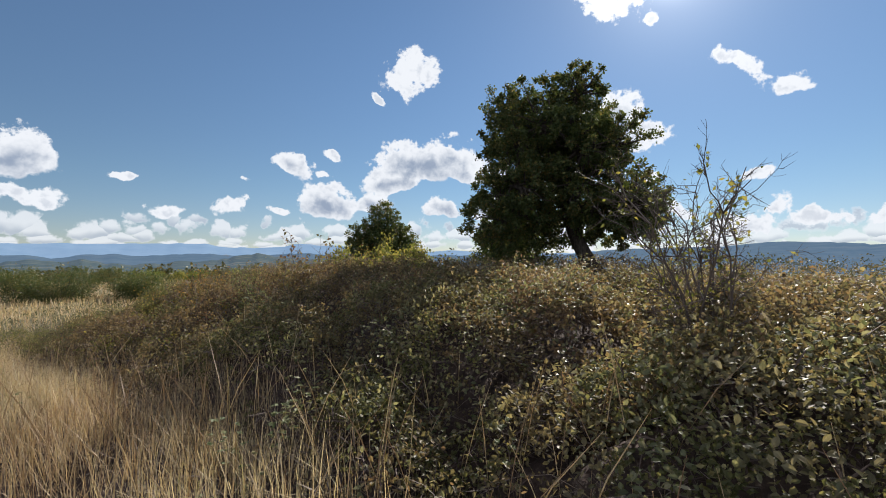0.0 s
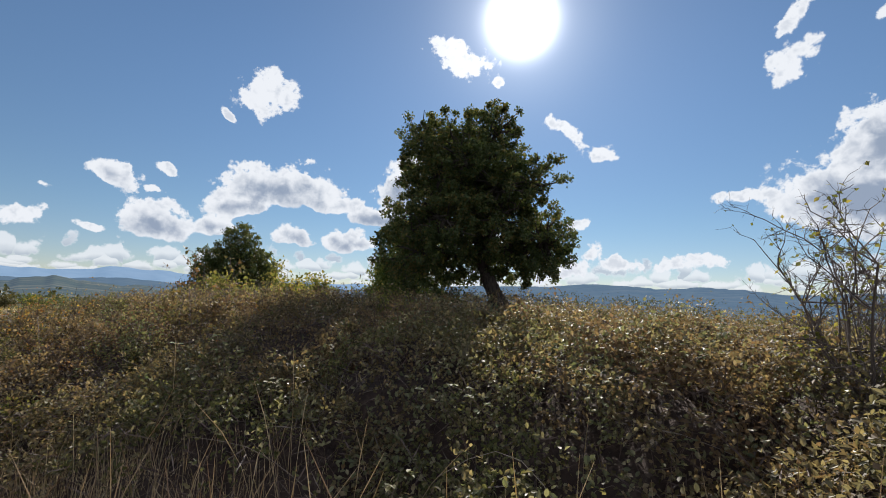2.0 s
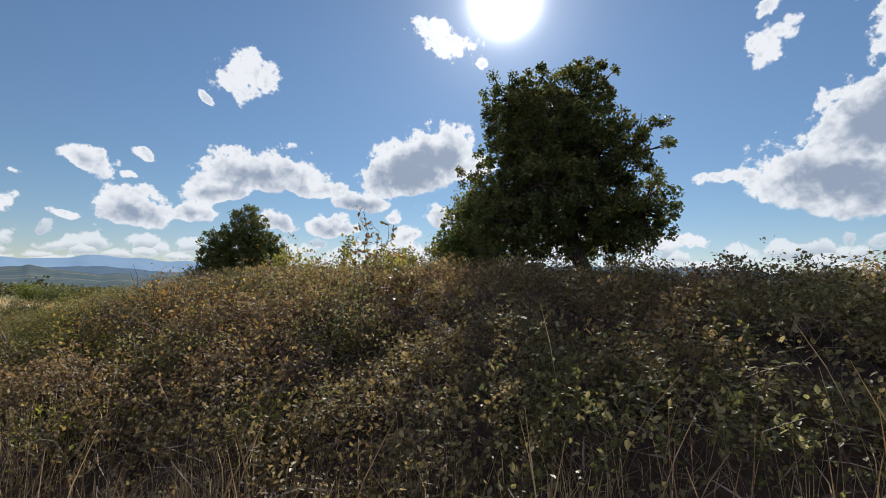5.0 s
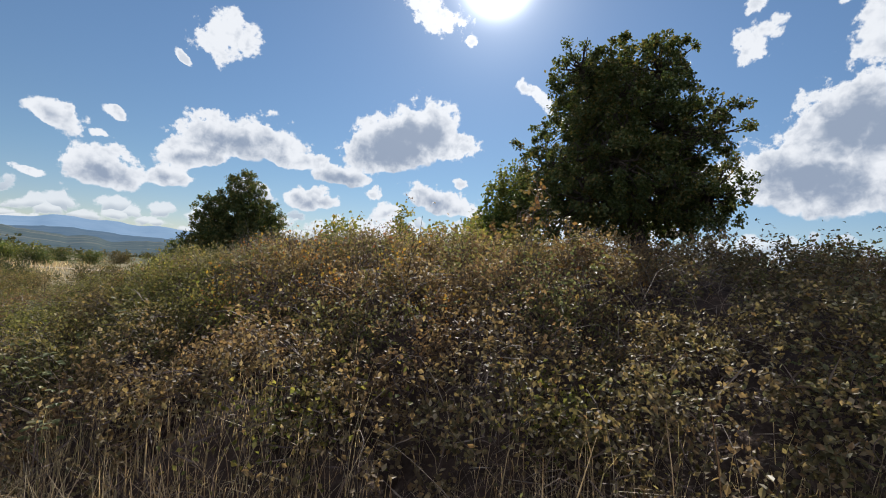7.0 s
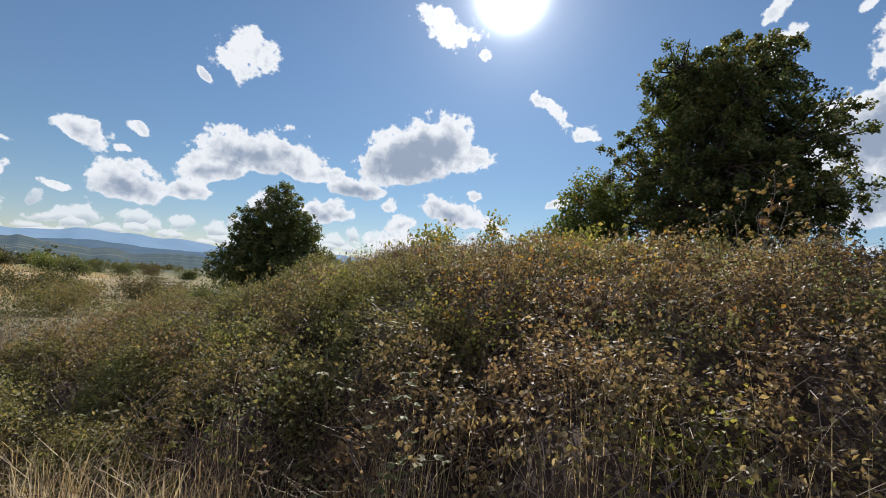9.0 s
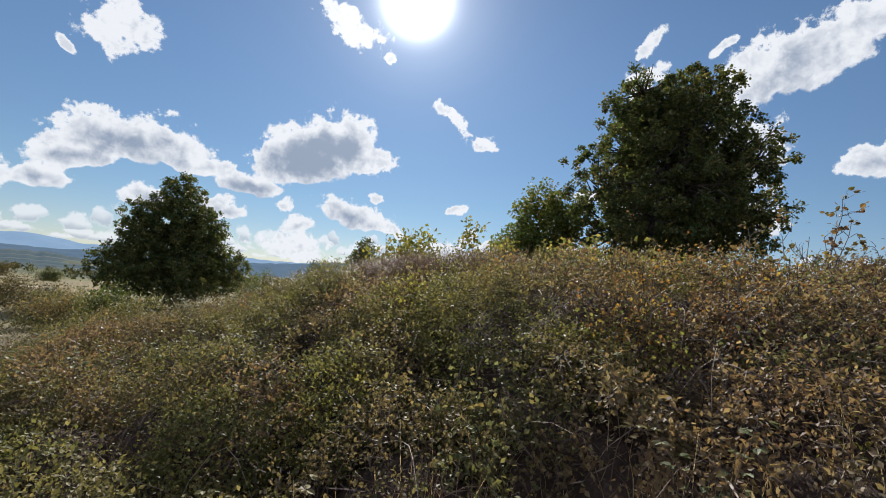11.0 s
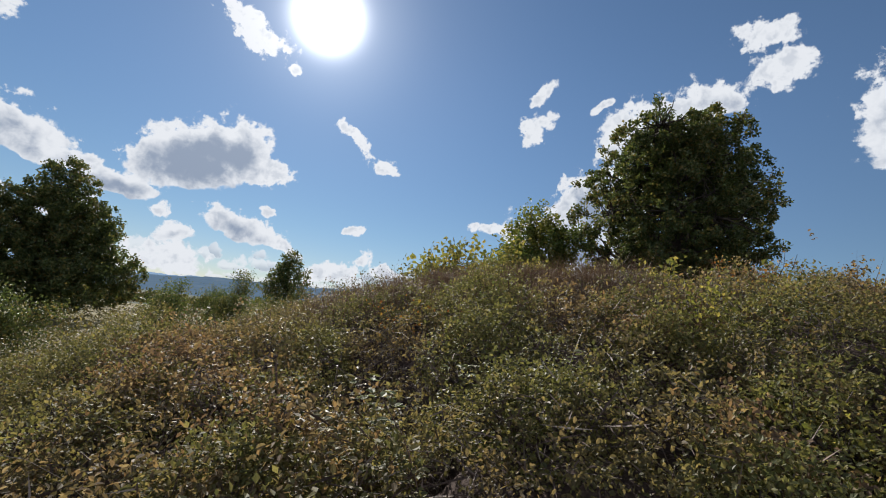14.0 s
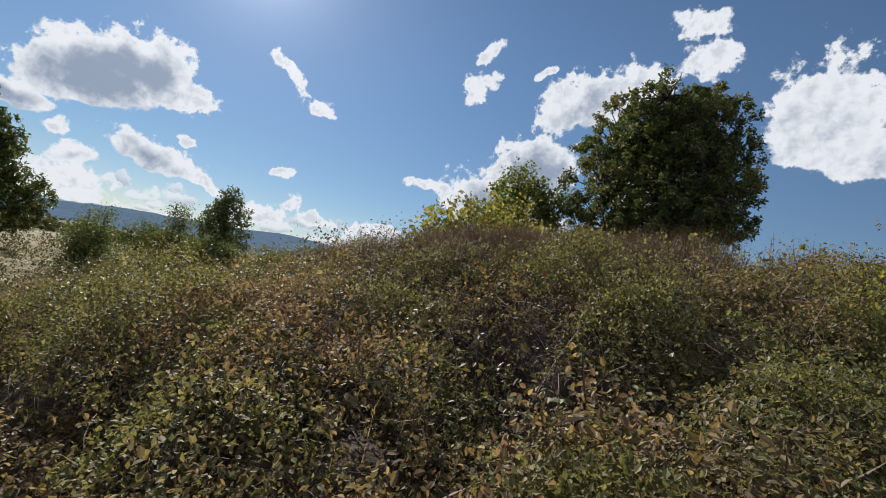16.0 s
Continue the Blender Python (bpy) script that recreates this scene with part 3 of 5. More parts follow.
def make_ridge(name, dist, a0, a1, prof, mat, label, rough_amp, seed, inner=0.86):
    """A mountain ridge round part of the horizon; prof: bearing -> degrees of its crest."""
    n, rows = 420, 40
    a = np.radians(np.linspace(a0, a1, n))
    deg = np.degrees(a)
    crest = np.interp(deg, [p[0] for p in prof], [p[1] for p in prof])
    crest = crest + rough_amp * ((vnoise(deg / 6, deg * 0, seed) - 0.5) + 0.5 * (vnoise(deg / 2.1, deg * 0, seed + 1) - 0.5) + 0.2 * (vnoise(deg / 0.6, deg * 0, seed + 2) - 0.5))
    vs = []
    for k in range(rows):
        u = k / (rows - 1)
        rr = dist * (inner + (1 - inner) * u) + (vnoise(deg / 3, deg * 0 + u * 3, seed + 4) - 0.5) * dist * 0.012
        foot = {0.86: -80.0, 0.42: -62.0}.get(inner, -40.0)
        h = foot + (np.tan(np.radians(crest)) * dist - foot) * (u ** (0.8 if inner > 0.8 else 1.25))
        h = h + (vnoise(deg / 1.7, deg * 0 + u * 4, seed + 5) - 0.5) * (14 if inner > 0.8 else 5) * u * (1 - u) * 4
        vs.append(np.stack([np.sin(a) * rr, np.cos(a) * rr, h], 1))
    back = np.stack([np.sin(a) * dist * 1.05, np.cos(a) * dist * 1.05, np.full(n, -90.0)], 1)
    vs.append(back)
    v = np.concatenate(vs)
    i = (np.arange(rows)[:, None] * n + np.arange(n - 1)[None]).ravel()
    f = np.stack([i, i + 1, i + 1 + n, i + n], 1)
    tagged(new(name, mesh_from(name, v, f, mat, True)), label, "mountain ridge", kind="structure")


# the last colour of each is its haze glow, stronger farther off
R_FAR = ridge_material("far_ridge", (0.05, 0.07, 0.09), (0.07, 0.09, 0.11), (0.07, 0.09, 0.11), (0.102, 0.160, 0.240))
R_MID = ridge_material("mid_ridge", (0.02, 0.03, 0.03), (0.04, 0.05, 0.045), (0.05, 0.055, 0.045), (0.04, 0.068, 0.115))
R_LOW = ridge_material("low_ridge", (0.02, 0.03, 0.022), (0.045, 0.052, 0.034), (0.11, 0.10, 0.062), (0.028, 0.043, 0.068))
make_ridge("mountain_far", 4650, -75, 60, [(-75, 1.6), (-40, 1.6), (-26, 1.35), (-12, 1.5), (-5, 1.25), (10, 0.7), (30, 0.9), (60, 0.5)], R_FAR, "pale blue mountain ridge with haze added as glow", 0.5, 60)
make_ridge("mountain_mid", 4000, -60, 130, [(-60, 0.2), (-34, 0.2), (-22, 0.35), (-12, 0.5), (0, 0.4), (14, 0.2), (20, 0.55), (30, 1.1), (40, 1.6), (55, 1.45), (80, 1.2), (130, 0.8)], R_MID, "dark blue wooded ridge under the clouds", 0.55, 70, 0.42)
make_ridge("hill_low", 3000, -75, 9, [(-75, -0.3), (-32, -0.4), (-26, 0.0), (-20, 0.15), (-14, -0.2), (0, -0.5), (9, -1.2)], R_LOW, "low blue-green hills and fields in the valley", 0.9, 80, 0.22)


# ---- plant cover ----
def surface_points(n, x0, x1, y0, y1, keep, g):
    """Random spots with probability keep(x, y)."""
    x, y = g.uniform(x0, x1, n), g.uniform(y0, y1, n)
    k = g.random(n) < keep(x, y)
    return x[k], y[k]


def make_bramble():
    root = tagged(new("bramble_thicket"), "dense bramble thicket with dull green and brown leaves on the mound", "bramble", kind="stuff")
    g = np.random.default_rng(11)

    def scatter(n_clump, box, keep, per, size, spread, shape, nm, mat, deep):
        add(*surface_points(n_clump, *box, keep, g), per, size, spread, shape, nm, mat, deep)

    def scatter_near(n_clump, keep, per, size, spread, nm, mat, deep):
        x, y = surface_points(n_clump, -9, 8, -4, 22, keep, g)
        # steep sides of the heaps carry as many leaves to their surface as the tops
        steep = np.clip(1 / slope_up(x, y)[:, 2] - 1, 0, 2) / 2
        for _ in range(2):
            more = g.random(len(steep)) < steep
            x, y = np.append(x, x[:len(steep)][more] + g.normal(0, 0.02, more.sum())), np.append(y, y[:len(steep)][more] + g.normal(0, 0.02, more.sum()))
        k = side(x, y) - 0.6 * smooth(8.8, 12.5, y) < 1.8
        add(x[k], y[k], per + 1, size * 0.86, spread, LEAF4, nm, mat, deep)
        add(x[~k], y[~k], per, size, spread, LEAF2, nm, mat, deep)

    def add(x, y, per, size, spread, shape, nm, mat, deep):
        m = len(x)
        drop = g.random(m) ** 1.6 * deep
        hz = cover_height(x, y)
        drop = np.minimum(drop, hz * 0.9 + 0.03)
        c = np.stack([x, y, top(x, y) + lumps(x, y) * np.clip(hz / 0.6, 0, 1) - drop + g.exponential(0.05, m)], 1)
        c[:, 2] = np.maximum(c[:, 2], ground_z(x, y) + 0.02 + 0.16 * g.random(m))
        head = g.uniform(0, 2 * math.pi, m)
        lean = np.stack([np.cos(head), np.sin(head), g.uniform(-0.3, 0.8, m)], 1)
        c = np.repeat(c, per, 0)
        lean = np.repeat(lean, per, 0)
        out = np.repeat(slope_up(x, y), per, 0)
        k = len(c)
        pos = c + unit(lean) * g.uniform(-1, 1, (k, 1)) * spread + g.normal(size=(k, 3)) * spread * 0.35
        ahead = unit(lean) * 0.5 + randdir(k, g) + np.array([0, 0, -0.15])
        up = out + np.array([0, 0, 0.3]) + 0.8 * randdir(k, g)
        sz = g.uniform(0.65, 1.25, k) * size
        v, f = leaves(shape, pos, ahead, up, sz, 1.0)
        part(nm, mesh_from(nm, v, f, mat), root)

    def reach(x, y):
        return side(x, y) + 1.3 * smooth(8.8, 12.5, y)

    def kind(x, y):
        """0 bramble, 1 green shrub: which of the two grows here."""
        return smooth(0.50, 0.62, vnoise(x / 1.6 + 7, y / 1.6, 44) * 0.75 + 0.25 * vnoise(x / 0.5, y / 0.5, 45) + 0.05 * smooth(4, 2, y) + 0.07 * smooth(3, 6, y) + 0.16 * smooth(9, 13, y) * smooth(-3.6, -5.6, x) - 0.06 * smooth(9, 12, y) * smooth(-5.0, -3.6, x))

    def twiggy(x, y):
        return (0.75 + 0.25 * smooth(0.30, 0.55, vnoise(x / 0.8, y / 0.8, 41))) * (0.78 + 0.22 * smooth(0.20, 0.6, domes(x / 1.15, y / 1.15, 21))) * (1 - 0.40 * smooth(9.5, 12.5, y) * smooth(0.55, 0.2, domes(x / 0.8, y / 0.8, 33)))

    def near(x, y):
        d = reach(x, y)
        south = smooth(9.8, 8.2, y) * smooth(1.0, -0.6, x)
        return smooth(0.6 + 0.9 * south + 0.3 * smooth(6, 4, y), 1.4 + 1.0 * south + 0.3 * smooth(6, 4, y), d) * (1 - smooth(4.5, 7.0, d)) * twiggy(x, y)

    def mid(x, y):
        d = side(x, y)
        return smooth(4.2, 6.5, d) * (1 - smooth(13, 20, d)) * (1 - smooth(17, 24, y)) * (0.45 + 0.55 * vnoise(x / 0.8, y / 0.8, 43))

    scatter_near(150000, lambda x, y: near(x, y) * (1 - kind(x, y)), 9, 0.036, 0.06, "leaves", M_BRAMBLE, 0.20)
    scatter_near(128000, lambda x, y: near(x, y) * kind(x, y), 11, 0.028, 0.05, "leaves", M_GREEN_SHRUB, 0.20)
    scatter(32000, (-7, 22, -8, 24), lambda x, y: mid(x, y) * (1 - 0.7 * kind(x, y)), 10, 0.052, 0.10, LEAF2, "leaves", M_BRAMBLE, 0.35)
    scatter(21000, (-7, 22, -8, 24), lambda x, y: mid(x, y) * kind(x, y), 9, 0.05, 0.09, LEAF2, "leaves", M_GREEN_SHRUB, 0.35)

    def south(x, y):
        return near(x, y) * smooth(7.5, 4.0, y) * (0.3 + 0.7 * smooth(0.30, 0.55, vnoise(x / 0.45, y / 0.45, 46)))
    scatter(66000, (-6, 8, -4, 9), south, 6, 0.036, 0.075, LEAF4, "leaves", M_SHEEN, 0.10)

    # fine dead twigs that fill the thicket
    x, y = surface_points(125000, -9, 9, -4, 20, lambda a, b: smooth(0.5, 1.5, reach(a, b)) * (1 - 0.85 * smooth(4, 8, side(a, b))), g)
    m = len(x)
    hz = cover_height(x, y)
    pos = np.stack([x, y, top(x, y) + lumps(x, y) * np.clip(hz / 0.6, 0, 1) - g.random(m) ** 0.8 * 0.30 + 0.03], 1)
    pos[:, 2] = np.maximum(pos[:, 2], ground_z(x, y) + 0.05)
    v, f = leaves(TWIG, pos, randdir(m, g) * np.array([1, 1, 0.7]), randdir(m, g), g.uniform(0.08, 0.24, m))
    part("twigs", mesh_from("twigs", v, f, M_FINE), root, "fine dead brown twigs")

    # canes
    lines = []
    n = 3000
    x, y = surface_points(n * 3, -8, 10, -4, 22, lambda a, b: smooth(0.6, 1.6, reach(a, b)) * (1 - 0.85 * smooth(5, 9, side(a, b))), g)
    x, y = x[:n], y[:n]
    z0 = ground_z(x, y)
    hz = cover_height(x, y)
    for i in range(len(x)):
        L = g.uniform(0.5, 1.5)
        hd = g.uniform(0, 2 * math.pi)
        u = np.linspace(0, 1, 8)
        rise = hz[i] * g.uniform(0.7, 1.25)
        bend = g.uniform(-0.5, 0.5)
        px = x[i] + np.cos(hd + bend * u) * L * u * 0.8 + g.normal(0, 0.008, 8)
        py = y[i] + np.sin(hd + bend * u) * L * u * 0.8 + g.normal(0, 0.008, 8)
        pz = z0[i] + rise * np.sin(u * g.uniform(1.6, 2.7)) + g.normal(0, 0.006, 8)
        r = np.linspace(0.0026, 0.0009, 8) * g.uniform(0.6, 1.3)
        lines.append((np.stack([px, py, pz], 1), r))
    v, f = tubes(lines, 3)
    part("canes", mesh_from("canes", v, f, M_CANE), root, "brown and grey bramble canes")


make_bramble()


def make_low_shrubs():
    """Low green and brown shrubs north of the mound, down to the trees."""
    root = tagged(new("low_shrub_cover"), "low green and yellowing shrubs covering the slope", "shrubs", kind="stuff")
    g = np.random.default_rng(13)

    def keep(x, y):
        d = side(x, y)
        return smooth(8.5, 13, y) * smooth(-4.5, -0.5, d + (vnoise(x / 2, y / 2, 51) - 0.5) * 4 + 2.0 * smooth(12, 17, y) + 9.0 * smooth(13, 23, y)) * (1 - smooth(1.0, 3.0, d) * (1 - smooth(13, 18, y))) * (0.25 + 0.75 * smooth(0.35, 0.6, vnoise(x / 1.1, y / 1.1, 52)))
    n = 56000
    a, r = g.uniform(-1.5, 1.9, n), 1.0 + 48 * g.random(n) ** 1.35
    x, y = -6.6 + r * np.sin(a), 7.5 + r * np.cos(a)
    k = (g.random(n) < keep(x, y)) & (y < 52) & (x < 32)
    x, y, r = x[k], y[k], r[k]
    m = len(x)
    hgt = (0.20 + 0.50 * domes(x / 1.4, y / 1.4, 53)) * (0.55 + 0.45 * smooth(12, 16, y)) + 0.3 * smooth(28, 40, y)
    c = np.stack([x, y, top(x, y) + hgt * g.random(m) ** 0.5 - 0.15], 1)
    c, rr = np.repeat(c, 7, 0), np.repeat(r, 7)
    k = len(c)
    pos = c + g.normal(size=(k, 3)) * 0.07
    v, f = leaves(LEAF2, pos, randdir(k, g), np.array([0, 0, 1.0]) + 0.9 * randdir(k, g), g.uniform(0.7, 1.3, k) * (0.014 + 0.0027 * rr))
    part("leaves", mesh_from("shrub_leaves", v, f, M_FAR), root)


make_low_shrubs()


def blades(pos, height, width, lean, g):
    """Grass blades: a quad and a tip each, as triangles."""
    n = len(pos)
    hd = g.uniform(0, 2 * math.pi, n)
    s = np.stack([np.cos(hd), np.sin(hd), np.zeros(n)], 1)
    b = np.stack([-np.sin(hd), np.cos(hd), np.zeros(n)], 1)
    up = np.array([0, 0, 1.0])
    w = width[:, None] * 0.5
    h = height[:, None]
    l = lean[:, None]
    p0, p1 = pos - s * w, pos + s * w
    mid = pos + up * h * 0.55 + b * l * h * 0.3
    p2, p3 = mid + s * w * 0.8, mid - s * w * 0.8
    tip = pos + up * h * (1 - 0.3 * np.minimum(l, 1)) + b * l * h
    v = np.stack([p0, p1, p2, p3, tip], 1).reshape(-1, 3)
    f = np.array([(0, 1, 2), (0, 2, 3), (3, 2, 4)])[None] + (np.arange(n) * 5)[:, None, None]
    return v, f.reshape(-1, 3)


def make_grass():
    g = np.random.default_rng(17)

    def near_keep(x, y):
        d = side(x, y)
        reach = smooth(10.0, 8.2, y) * smooth(1.0, -0.6, x)
        return smooth(-14, -3, d) * (1 - smooth(0.7 + 0.7 * reach, 2.0 + 0.7 * reach, d)) * (1 - 0.85 * smooth(8.8, 12.0, y) * smooth(-1.6, -0.3, d)) * (0.5 + 0.5 * vnoise(x / 0.5, y / 0.5, 61))
    x, y = surface_points(170000, -16, 8, -5, 17, near_keep, g)
    n = len(x)
    pos = np.stack([x, y, soil_z(x, y) - 0.02], 1)
    tall = 0.22 + 0.34 * g.random(n) ** 1.5
    tall = tall * (0.7 + 0.6 * vnoise(x / 1.2, y / 1.2, 62)) * np.where(np.abs(side(x, y) + 0.2) < 0.45, 0.55, 1.0)
    v, f = blades(pos, tall, g.uniform(0.003, 0.007, n), g.uniform(0.05, 0.8, n), g)
    tagged(new("dry_grass", mesh_from("dry_grass", v, f, M_GRASS)), "dry straw-coloured grass beside the brambles", "grass", kind="stuff")

    def far_keep(x, y):
        d = side(x, y)
        return (1 - smooth(-9, -4, d)) * smooth(-75, -40, d) ** 0.5 * (0.35 + 0.65 * vnoise(x / 2.5, y / 2.5, 63)) * (1 - 0.93 * smooth(13, 19, y) * smooth(-19, -12, x))
    n = 100000
    a, r = g.uniform(-1.75, 0.35, n), 5 + 62 * g.random(n) ** 1.2
    x, y = -4 + r * np.sin(a), 4 + r * np.cos(a)
    k = g.random(n) < far_keep(x, y)
    x, y = x[k], y[k]
    n = len(x)
    pos = np.stack([x, y, ground_z(x, y) - 0.02], 1)
    far = np.hypot(x, y)
    v, f = blades(pos, g.uniform(0.25, 0.6, n) * (0.7 + 0.6 * vnoise(x / 3, y / 3, 64)), np.clip(far * 0.0009, 0.006, 0.05), g.uniform(0.1, 0.7, n), g)
    tagged(new("field_grass", mesh_from("field_grass", v, f, M_GRASS)), "pale dry meadow grass across the open field", "grass", kind="stuff")

    # taller tufts at the foot of the thicket
    x, y = surface_points(150000, -8, 5, -3, 10, lambda a, b: smooth(0.2, 0.9, side(a, b)) * (1 - smooth(1.4, 2.7, side(a, b))) * smooth(9.8, 8.2, b) * smooth(0.5, -0.8, a) * (0.25 + 0.75 * smooth(0.3, 0.65, vnoise(a / 0.5, b / 0.5, 65))), g)
    n = len(x)
    pos = np.stack([x, y, soil_z(x, y) - 0.02], 1)
    v, f = blades(pos, g.uniform(0.28, 0.62, n), g.uniform(0.0025, 0.005, n), g.uniform(0.1, 0.9, n), g)
    tagged(new("tall_grass", mesh_from("tall_grass", v, f, M_GRASS)), "tall golden dry grass at the brambles' foot", "grass", kind="stuff")

    # tall dead stalks with seed heads
    lines = []
    x, y = surface_points(8200, -12, 4, -1, 20, lambda a, b: smooth(-6, -1, side(a, b)) * (1 - smooth(-0.6 + 2.0 * smooth(7.2, 5.5, b), 0.3 + 2.5 * smooth(7.2, 5.5, b), side(a, b))), g)
    for i in range(len(x)):
        h = g.uniform(0.45, 1.0)
        hd, ln = g.uniform(0, 2 * math.pi), g.uniform(0.05, 0.45)
        u = np.linspace(0, 1, 5)
        z = float(soil_z(x[i], y[i])) - 0.03
        p = np.stack([x[i] + np.cos(hd) * ln * h * u ** 2, y[i] + np.sin(hd) * ln * h * u ** 2, z + h * u * (1 - 0.15 * ln * u)], 1)
        lines.append((p, np.array([0.0018, 0.0016, 0.0013, 0.0028, 0.0008])))
    v, f = tubes(lines, 3)
    tagged(new("dead_stalks", mesh_from("dead_stalks", v, f, M_GRASS)), "tall dead grass stalks with thin seed heads", "grass", kind="stuff")

    # brown feathery tuft on the shoulder of the mound
    x, y = g.normal(-2.8, 0.85, 24000), g.normal(14.0, 1.25, 24000)
    n = len(x)
    pos = np.stack([x, y, top(x, y) + lumps(x, y) - 0.22], 1)
    v, f = blades(pos, g.uniform(0.26, 0.58, n), g.uniform(0.003, 0.006, n), g.uniform(0.2, 1.2, n), g)
    tagged(new("brown_grass_tuft", mesh_from("brown_grass_tuft", v, f, M_TUFT)), "feathery brown dead grass on the mound's shoulder", "grass", kind="stuff")


make_grass()


# ---- trees ----
def crooked(a, b, n, wob, g, sag=0.0):
    u = np.linspace(0, 1, n)[:, None]
    p = np.asarray(a) * (1 - u) + np.asarray(b) * u
    return p + g.normal(size=(n, 3)) * wob * np.sin(u * math.pi) + np.array([0, 0, sag]) * np.sin(u * math.pi)


def make_tree(name, label, foot, trunk, lobes, clumps, per, leaf, mat, seed, r0, clump_r=0.22, shape=OAK2, gap=0.20, hole=0.22):
    """trunk: points over the foot; lobes: (x, y, z, rx, ry, rz) over the foot."""
    g = np.random.default_rng(seed)
    root = tagged(new(name), label, "tree")
    root.location = foot
    tr = np.array(trunk, float)
    r = np.linspace(r0, r0 * 0.55, len(tr))
    r[0] = r0 * 1.5
    v, f = tubes([(tr, r)], 9)
    part("trunk", mesh_from("trunk", v, f, M_BARK, True), root)
    vol = np.array([l[3] * l[4] * l[5] for l in lobes]) ** 0.8
    share = np.round(clumps * vol / vol.sum()).astype(int)
    allpos, alldir = [], []
    for lobe, m in zip(lobes, share):
        c, rad = np.array(lobe[:3]), np.array(lobe[3:])
        start = tr[-1] if c[2] > tr[-1][2] else tr[max(1, len(tr) - 2)]
        lines = [(crooked(start, c, 6, 0.10 * rad.mean(), g), np.linspace(r0 * 0.45, r0 * 0.16, 6))]
        q = randdir(m, g) * (g.random((m, 1)) ** 0.36)
        cen = c + q * rad
        for e in cen[:: max(1, m // 26)]:
            lines.append((crooked(c + (e - c) * 0.05, e, 5, 0.07 * rad.mean(), g, -0.05), np.linspace(r0 * 0.14, 0.006, 5)))
        v, f = tubes(lines, 5)
        part("limb", mesh_from("limb", v, f, M_BARK, True), root)
        allpos.append(cen)
        alldir.append(q)
    cen, q = np.concatenate(allpos), np.concatenate(alldir)
    # leave gaps: clumps fall out by a coarse pattern
    w = gap * max(l[3] for l in lobes)
    k = np.ones(len(cen), bool)
    for turn in (0.2, 0.75, 1.4):
        side_on = cen[:, 0] * math.cos(turn) - cen[:, 1] * math.sin(turn)
        k &= vnoise(side_on / w, cen[:, 2] / w, seed + int(turn * 10)) > hole
    cen, q = cen[k], q[k]
    big = np.repeat(g.uniform(0.6, 1.3, len(cen)), per)[:, None]
    cen, q = np.repeat(cen, per, 0), np.repeat(q, per, 0)
    n = len(cen)
    pos = cen + randdir(n, g) * g.random((n, 1)) ** 0.5 * 1.25 * clump_r * big
    ahead = randdir(n, g) + 0.6 * q + np.array([0, 0, -0.1])
    up = np.array([0, 0, 0.7]) + randdir(n, g) * 0.8 + q * 0.4
    v, f = leaves(shape, pos, ahead, up, g.uniform(0.7, 1.25, n) * leaf)
    part("crown", mesh_from("crown", v, f, mat), root)
    return root


OAK_FOOT = (5.72, 13.0, float(ground_z(5.72, 13.0)) - 0.05)
OAK_BALLS = ((3.45, 12.7, 3.6, 1.25), (4.9, 14.3, 4.8, 1.25), (6.6, 13.3, 2.85, 1.15), (4.35, 14.3, 2.4, 1.25), (5.1, 12.1, 4.35, 1.25), (5.4, 13.3, 5.75, 1.1),
             (5.25, 12.85, 2.85, 1.2), (4.05, 12.25, 4.95, 1.25), (3.3, 12.7, 2.6, 1.25), (6.0, 13.9, 4.4, 1.3), (5.85, 14.3, 2.55, 1.1), (3.8, 14.4, 3.6, 1.25),
             (4.2, 13.5, 5.4, 1.2), (6.7, 12.5, 2.85, 1.0), (7.2, 13.4, 2.7, 0.95), (3.4, 12.0, 3.3, 1.1), (3.6, 12.4, 4.6, 1.2), (5.1, 12.0, 3.45, 1.25),
             (3.4, 13.2, 5.75, 0.7), (5.15, 12.4, 5.9, 0.85), (6.35, 11.8, 3.0, 0.95), (5.85, 11.6, 4.35, 0.9), (5.5, 14.3, 5.5, 1.2))
OAK_LOBES = [(x - OAK_FOOT[0], y - OAK_FOOT[1], z - OAK_FOOT[2], r * 1.05, r * 1.05, r * 1.02) for x, y, z, r in OAK_BALLS]
make_tree("oak_tree", "round-crowned dark green oak on top of the mound", OAK_FOOT,
          [(0.05, 0, 0), (-0.14, 0, 0.5), (-0.42, -0.02, 1.0), (-0.66, -0.08, 1.6), (-0.8, -0.15, 2.5)], OAK_LOBES, 3300, 56, 0.082, M_OAK, 101, 0.24, 0.125, OAK2, 0.11, 0.26)

OAK2_FOOT = (-1.9, 45.7, float(ground_z(-1.9, 45.7)) + 0.25)
make_tree("oak_tree", "bushy oval green oak standing below the mound", OAK2_FOOT,
          [(0, 0, 0), (0.1, 0, 1.0), (0.0, 0.1, 2.2), (0.05, 0, 3.6)],
          [(0, 0, 4.3, 3.4, 3.4, 2.8), (0.2, 0, 7.4, 1.9, 1.9, 2.1), (-2.3, -0.7, 2.6, 2.6, 2.6, 2.2), (2.7, 0.3, 2.7, 2.7, 2.7, 2.2), (0.2, -1.8, 2.1, 2.5, 2.5, 1.8), (1.6, 0.2, 5.6, 2.0, 2.0, 1.8), (-1.7, 0, 5.6, 1.9, 1.9, 1.8)],
          3000, 30, 0.17, M_OAK, 102, 0.20, 0.22, OAK2, 0.12, 0.18)

